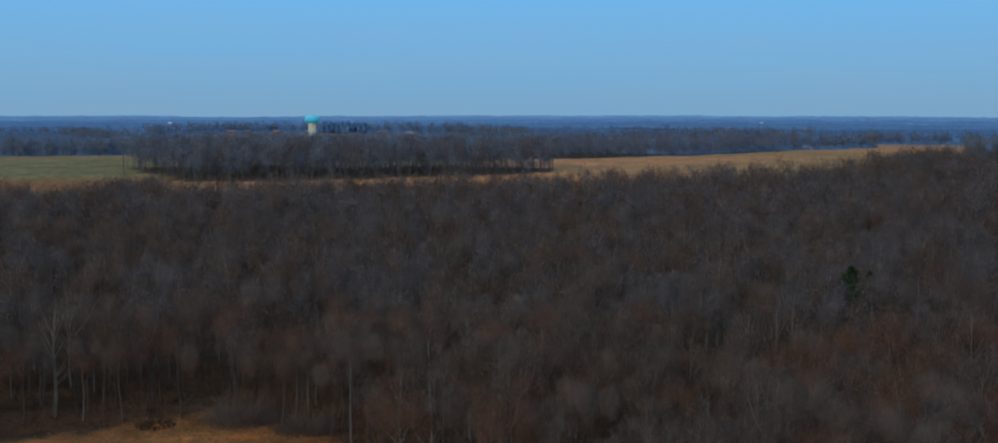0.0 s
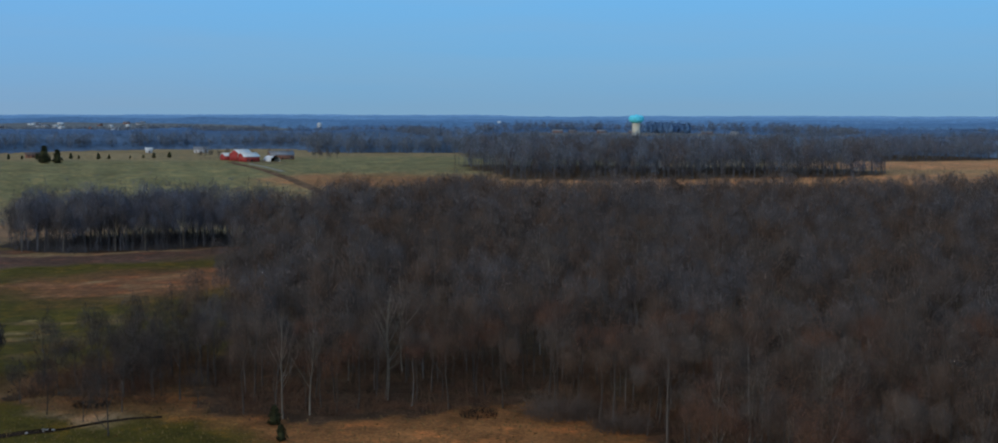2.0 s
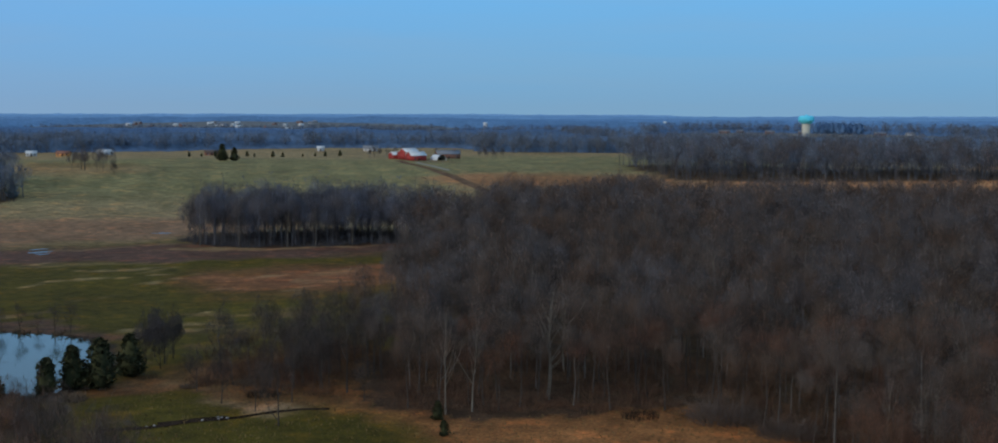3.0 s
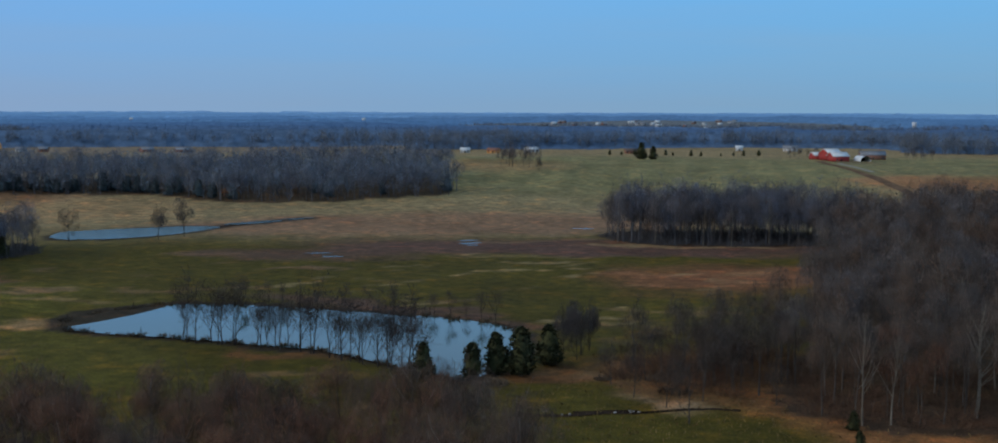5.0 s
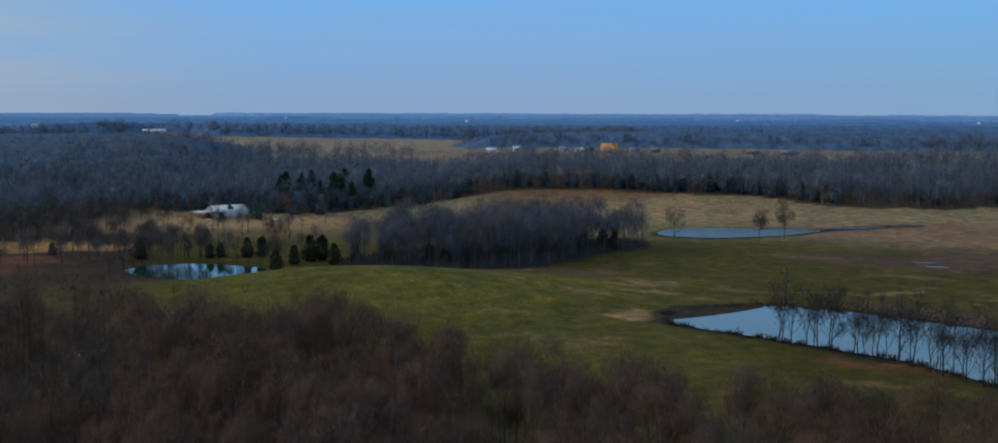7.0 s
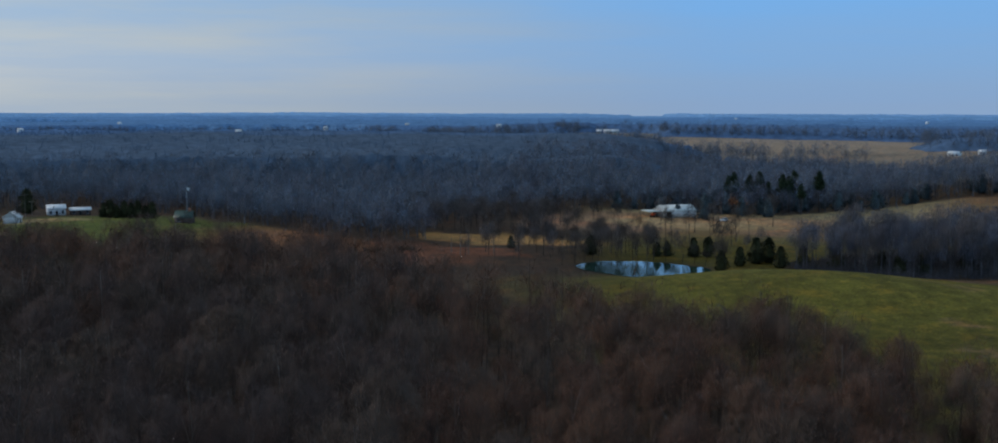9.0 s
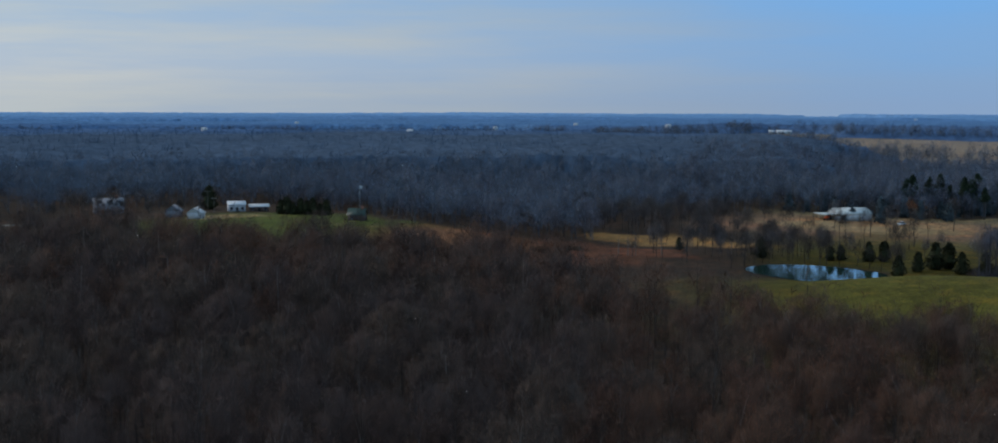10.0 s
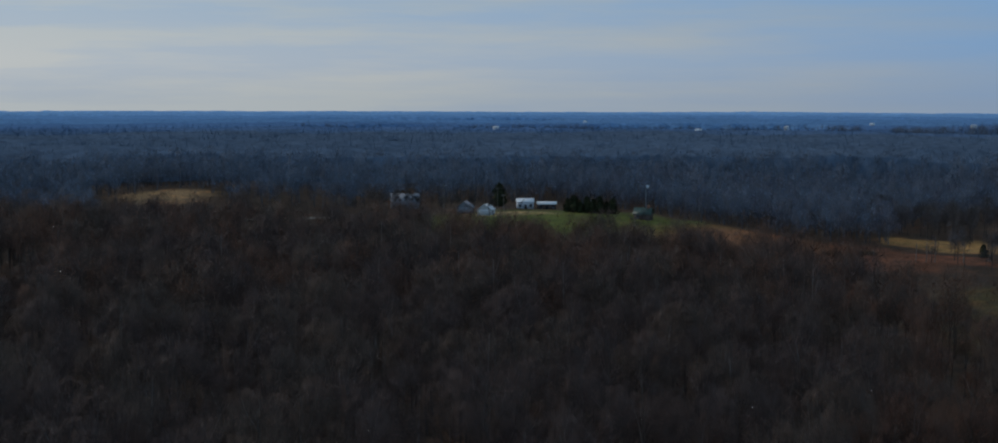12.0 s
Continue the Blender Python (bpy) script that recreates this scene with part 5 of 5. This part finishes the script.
for yy in (-5.4, -1.8, 1.8, 5.4):
    part("post", box(-14.3, -14.1, yy - 0.1, yy + 0.1, 0, 2.75), TIMBER, shed)
# solid panel painted with the dark of an open bay
part("big_door", box(-6.6, -4.2, -6.06, -6.0, 0.1, 2.5), DARK, shed, "doorway as a dark panel, its inside shade painted")
part("big_door", box(3.0, 5.5, -6.06, -6.0, 0.1, 2.6), WHITE, shed, "closed white sliding door")
stand(shed, -546, 171, facing(-546, 171) + 24, 0.1)
tagged(shed, "white metal machine shed with an open lean-to", "shed")
tractor = new("tractor")
part("body", box(-0.6, 0.6, -1.8, 1.2, 0.8, 1.7), ORANGE, tractor)
part("cab", box(-0.7, 0.7, 0.0, 1.3, 1.7, 2.6), GLASS, tractor)
for sx, sy, rr in ((-0.8, 0.9, 0.8), (0.8, 0.9, 0.8), (-0.7, -1.3, 0.5), (0.7, -1.3, 0.5)):
    s = Shape()
    tube(s, [(sx - 0.2, sy, rr), (sx + 0.2, sy, rr)], [rr, rr], 14)
    s.add([(sx + dx, sy + math.cos(a) * rr, rr + math.sin(a) * rr) for dx in (-0.2, 0.2) for a in np.linspace(0, 6.283, 14, endpoint=False)], [(b, b + i, b + i + 1) for b in (0, 14) for i in range(1, 13)])
    part("wheel", s, DARK, tractor)
stand(tractor, -541, 160, 40, 0)
tagged(tractor, "orange-red tractor parked under the lean-to", "tractor")


def car(x, y, turn, mat, label):
    top = new("car")
    part("body", box(-0.9, 0.9, -2.2, 2.2, 0.35, 0.95), mat, top)
    s = Shape()
    s.add([(-0.8, -1.1, 0.95), (0.8, -1.1, 0.95), (0.8, 1.7, 0.95), (-0.8, 1.7, 0.95), (-0.65, -0.5, 1.5), (0.65, -0.5, 1.5), (0.65, 1.2, 1.5), (-0.65, 1.2, 1.5)], [(0, 1, 5), (0, 5, 4), (1, 2, 6), (1, 6, 5), (2, 3, 7), (2, 7, 6), (3, 0, 4), (3, 4, 7), (4, 5, 6), (4, 6, 7)])
    part("cabin", s, GLASS, top)
    part("roof", box(-0.64, 0.64, -0.48, 1.18, 1.5, 1.55), mat, top)
    for sx in (-0.85, 0.85):
        for sy in (-1.35, 1.35):
            s = Shape()
            tube(s, [(sx - 0.1, sy, 0.33), (sx + 0.1, sy, 0.33)], [0.33, 0.33], 12)
            part("wheel", s, DARK, top)
    stand(top, x, y, turn, 0)
    tagged(top, label, "car")


car(-521, 185, 40, CAR_WHITE, "white car parked in the dry meadow")
car(-288, -180, 60, CAR_WHITE, "white car parked beside the dark house")
car(-291, -177, 60, ASPHALT, "dark grey car parked beside the dark house")
OAK = bare_tree(640, 9.0, 10, 300, 0.16, wide=0.3, low=0.2)
oak_mesh = tree_meshes(OAK, BARK, DEAD)
for x, y, s in ((-540, 196, 1.0), (-546, 203, 0.8), (-447, 430, 0.7)):
    tree_thing("oak", oak_mesh, (x, y), s, x, "small oak holding rusty dead leaves", "oak")
for i, (x, y) in enumerate(((-415.2, 53.6), (-415.3, 56.7), (-415.4, 59.4), (-415.6, 68.0), (-396, 21), (-420, 92))):
    top = new("dead_tree")
    s = Shape()
    tube(s, [(0, 0, 0), (0.1, 0.05, 3.5), (0.0, 0.1, 6.5 + i % 3)], [0.16, 0.12, 0.05], 6)
    part("trunk", s, TIMBER, top)
    s = Shape()
    tube(s, [(0, 0.05, 3.6), (0.5, 0.2, 4.4)], [0.06, 0.02], 4)
    part("stub", s, TIMBER, top)
    stand(top, x, y, i * 70, 0.1)
    tagged(top, "bare dead trunk standing in the hollow", "tree", "dead trunks in the hollow")

# ---- houses on the green hill ----
house = building("house", -549, -148, facing(-549, -148) + 6, 12, 9, 3.9, 3.0, SIDING, GREY_ROOF, "two-storey grey farmhouse with dormers on the hill", "house", windows=5, storeys=2, porch=True, chimney=True)
for dx in (-4, 0.2, 4.4):
    d = part("dormer", box(dx - 1.0, dx + 1.0, -4.0, -1.4, 4.9, 6.3), SIDING, house)
    part("pane", box(dx - 0.5, dx + 0.5, -4.05, -4.01, 5.2, 6.1), GLASS, d)
building("house", -511, -112, facing(-511, -112) + 80, 7, 6, 3.0, 2.2, SIDING, GREY_ROOF, "white gabled house at the wood's edge", "house", windows=3, storeys=1)
building("garage", -500, -101, facing(-500, -101) + 75, 6, 5.5, 2.6, 2.0, WHITE, METAL_ROOF, "white gabled garage beside the house", "garage", windows=1)
building("house", -545, -93, facing(-545, -93) + 5, 7, 7, 3.2, 1.3, WHITE, METAL_ROOF, "low white house with a pale flat-pitched roof", "house", windows=3)
building("house", -548, -84, facing(-548, -84) + 5, 8, 6, 2.4, 0.9, BROWN_ROOF, METAL_ROOF, "long low wing with a white roof edge", "house", windows=3)
building("cabin", -497, -38, facing(-497, -38) - 12, 6.5, 6, 2.6, 2.2, BROWN_ROOF, GREEN_ROOF, "dark wooden cabin with a green metal roof", "cabin", windows=2, chimney=True)
building("house", -290, -190, facing(-290, -190) + 20, 13, 9, 3.2, 2.6, TIMBER, BROWN_ROOF, "dark house half hidden in the woods", "house", windows=3)


def pole(x, y, tall, arm, label, flag=False):
    top = new("flagpole" if flag else "utility_pole")
    s = Shape()
    tube(s, [(0, 0, 0), (0, 0, tall)], [0.07, 0.05] if flag else [0.12, 0.07], 8)
    part("shaft", s, WHITE if flag else TIMBER, top)
    if arm:
        part("crossarm", box(-1.1, 1.1, -0.07, 0.07, tall - 0.8, tall - 0.62), TIMBER, top)
        for dx in (-0.95, 0.95):
            part("insulator", box(dx - 0.06, dx + 0.06, -0.06, 0.06, tall - 0.62, tall - 0.4), WHITE, top)
    if flag:
        s = Shape()
        s.add([(0.1, 0.03 * math.sin(i), tall - 0.1 - 0.15 * i) for i in range(8)] + [(1.1 + 0.25 * math.sin(i), 0.15, tall - 0.4 - 0.2 * i) for i in range(8)], [t for i in range(7) for t in ((i, i + 1, i + 9), (i, i + 9, i + 8))])
        part("flag", s, WHITE, top, "hanging pale flag")
    stand(top, x, y, facing(x, y), 0.2)
    tagged(top, label, "flagpole" if flag else "pole")


pole(-520, -38.8, 13, False, "white flagpole with a hanging flag", True)
for x, y, h in ((-498, -162, 9), (-544, -129, 11), (-529, -102, 10), (-530, -99.6, 7), (350, 1039, 12), (-262, 905, 13), (-470, -190, 9)):
    pole(x, y, h, True, "weathered wooden utility pole")
for i in range(8):
    t = i / 7
    tree_thing("spruce", CEDAR_MESH[i % 4], (-522 + 4 * t + i % 3, -71 + 19 * t), (0.75, 0.9, 0.65, 0.85)[i % 4], i * 1.9, "dark spruce in the row behind the green hill", "spruce", "spruces of the windbreak")
tree_thing("spruce", CEDAR_MESH[1], (-556, -106.5), 1.3, 1.0, "tall narrow spruce beside the white house", "spruce")
for i, (x, y) in enumerate(((-470, -112), (-500, -128), (-520, -150), (-480, -150), (-475, -95), (-528, -140), (-526, -146), (-490, -104), (-530, -158), (-486, -110))):
    tree_thing("bare_tree", FIELD_MESH[i % 3], (x, y), 0.8, i, "leafless yard tree between the houses", "tree", "yard trees")

# ---- far houses ----
orange = building("house", -876, 599, facing(-876, 599) + 10, 13, 9, 4.8, 3.4, SHEATHING, SHEATHING, "unfinished house sheathed in bare orange plywood", "house", windows=4, storeys=2)
part("front_gable", gable_body(5, 5, 6.0, 3.0), SHEATHING, orange).matrix_local = pose(3.5, -4.0, 0, 0, 0, 90)
FAR = [(-983, 548, 14, WHITE, METAL_ROOF), (-966, 563, 8, WHITE, METAL_ROOF), (-884, 631, 12, WHITE, GREY_ROOF), (-870, 642, 10, BRICK, GREY_ROOF), (-809, 694, 15, BRICK, GREY_ROOF), (-787, 712, 17, BRICK, GREY_ROOF), (-596, 836, 11, WHITE, METAL_ROOF), (-571, 840, 14, SHEATHING, BRICK), (-561, 880, 16, WHITE, METAL_ROOF), (-486, 911, 14, BRICK, BROWN_ROOF), (-930, 590, 12, WHITE, GREY_ROOF), (-910, 602, 10, BRICK, BROWN_ROOF), (-900, 585, 9, WHITE, METAL_ROOF),
       (349, 1372, 14, WHITE, METAL_ROOF), (384, 1360, 18, WHITE, METAL_ROOF), (410, 1350, 14, BRICK, GREY_ROOF), (433, 1192, 12, WHITE, GREY_ROOF), (460, 1215, 14, BRICK, BROWN_ROOF), (-159, 1684, 20, BRICK, GREY_ROOF), (-138, 1675, 12, BRICK, GREY_ROOF), (-100, 1667, 16, BRICK, GREY_ROOF), (-60, 1660, 12, BRICK, GREY_ROOF), (35, 1644, 20, BRICK, GREY_ROOF), (70, 1650, 14, WHITE, GREY_ROOF), (-1487, 385, 26, WHITE, METAL_ROOF), (-1494, 372, 9, WHITE, METAL_ROOF)]
for i, (x, y, size, wall, roof) in enumerate(FAR):
    building("house", x, y, facing(x, y) + (i * 37 % 50) - 25, size * 0.68, 6.5, 2.6, 1.8, wall, roof, {"white_paint": "small white house far across the fields", "red_brick": "brick house far across the fields", "bare_plywood": "orange shed far across the fields"}[wall.name], "house", windows=3, group="far houses")
g = np.random.default_rng(37)
for i in range(46):
    a, r = radians(g.uniform(22.5, 32.5)), g.uniform(1980, 2330)
    x, y = -math.sin(a) * r, math.cos(a) * r
    building("house", x, y, facing(x, y) + g.uniform(-60, 60), g.uniform(5, 10), 6, 2.6, 2.0, (WHITE, BRICK, WHITE)[i % 3], (METAL_ROOF, GREY_ROOF, GREY_ROOF)[i % 3], "small house of the far village", "house", windows=2, door=False, group="village houses")
# far white specks, heightened so the camera sees them over the canopy
for i, (a, r) in enumerate(((80.5, 1500), (88.2, 1750), (84.6, 2100), (92, 1300), (97, 2200), (62, 2500), (50, 2700), (40, 2300), (-18, 2600), (8, 2500), (16, 2100), (101, 1500), (70, 2900))):
    x, y = -math.sin(radians(a)) * r, math.cos(radians(a)) * r
    top = building("house", x, y, facing(x, y) + 20, 5.5, 5, 14.4, 1.2, WHITE, METAL_ROOF, "white far building, made tall to show over the woods", "building", windows=2, storeys=3, group="far white buildings")

# scattered dead-grass tufts on the near clearing
g = np.random.default_rng(38)
n = 3600
x, y = g.uniform(-118, 0, n), g.uniform(160, 210, n)
keep = ~in_woods(x, y)
x, y = x[keep], y[keep]
start = np.stack([x, y, height(x, y)], 1)
way = g.normal(0, 0.3, (len(x), 3)) + (0, 0, 1)
way *= (g.uniform(0.25, 0.6, len(x)) / np.linalg.norm(way, axis=1))[:, None]
s = Shape()
slivers(s, start, way, g.uniform(0.1, 0.26, len(x)), 39)
tagged(new("dry_grass", mesh_of("dry_grass", s.arrays(), material("dry_grass", (0.16, 0.105, 0.040), spread=0.3, island=0.4))), "short dry grass tufts in the clearing", "grass", kind="stuff")
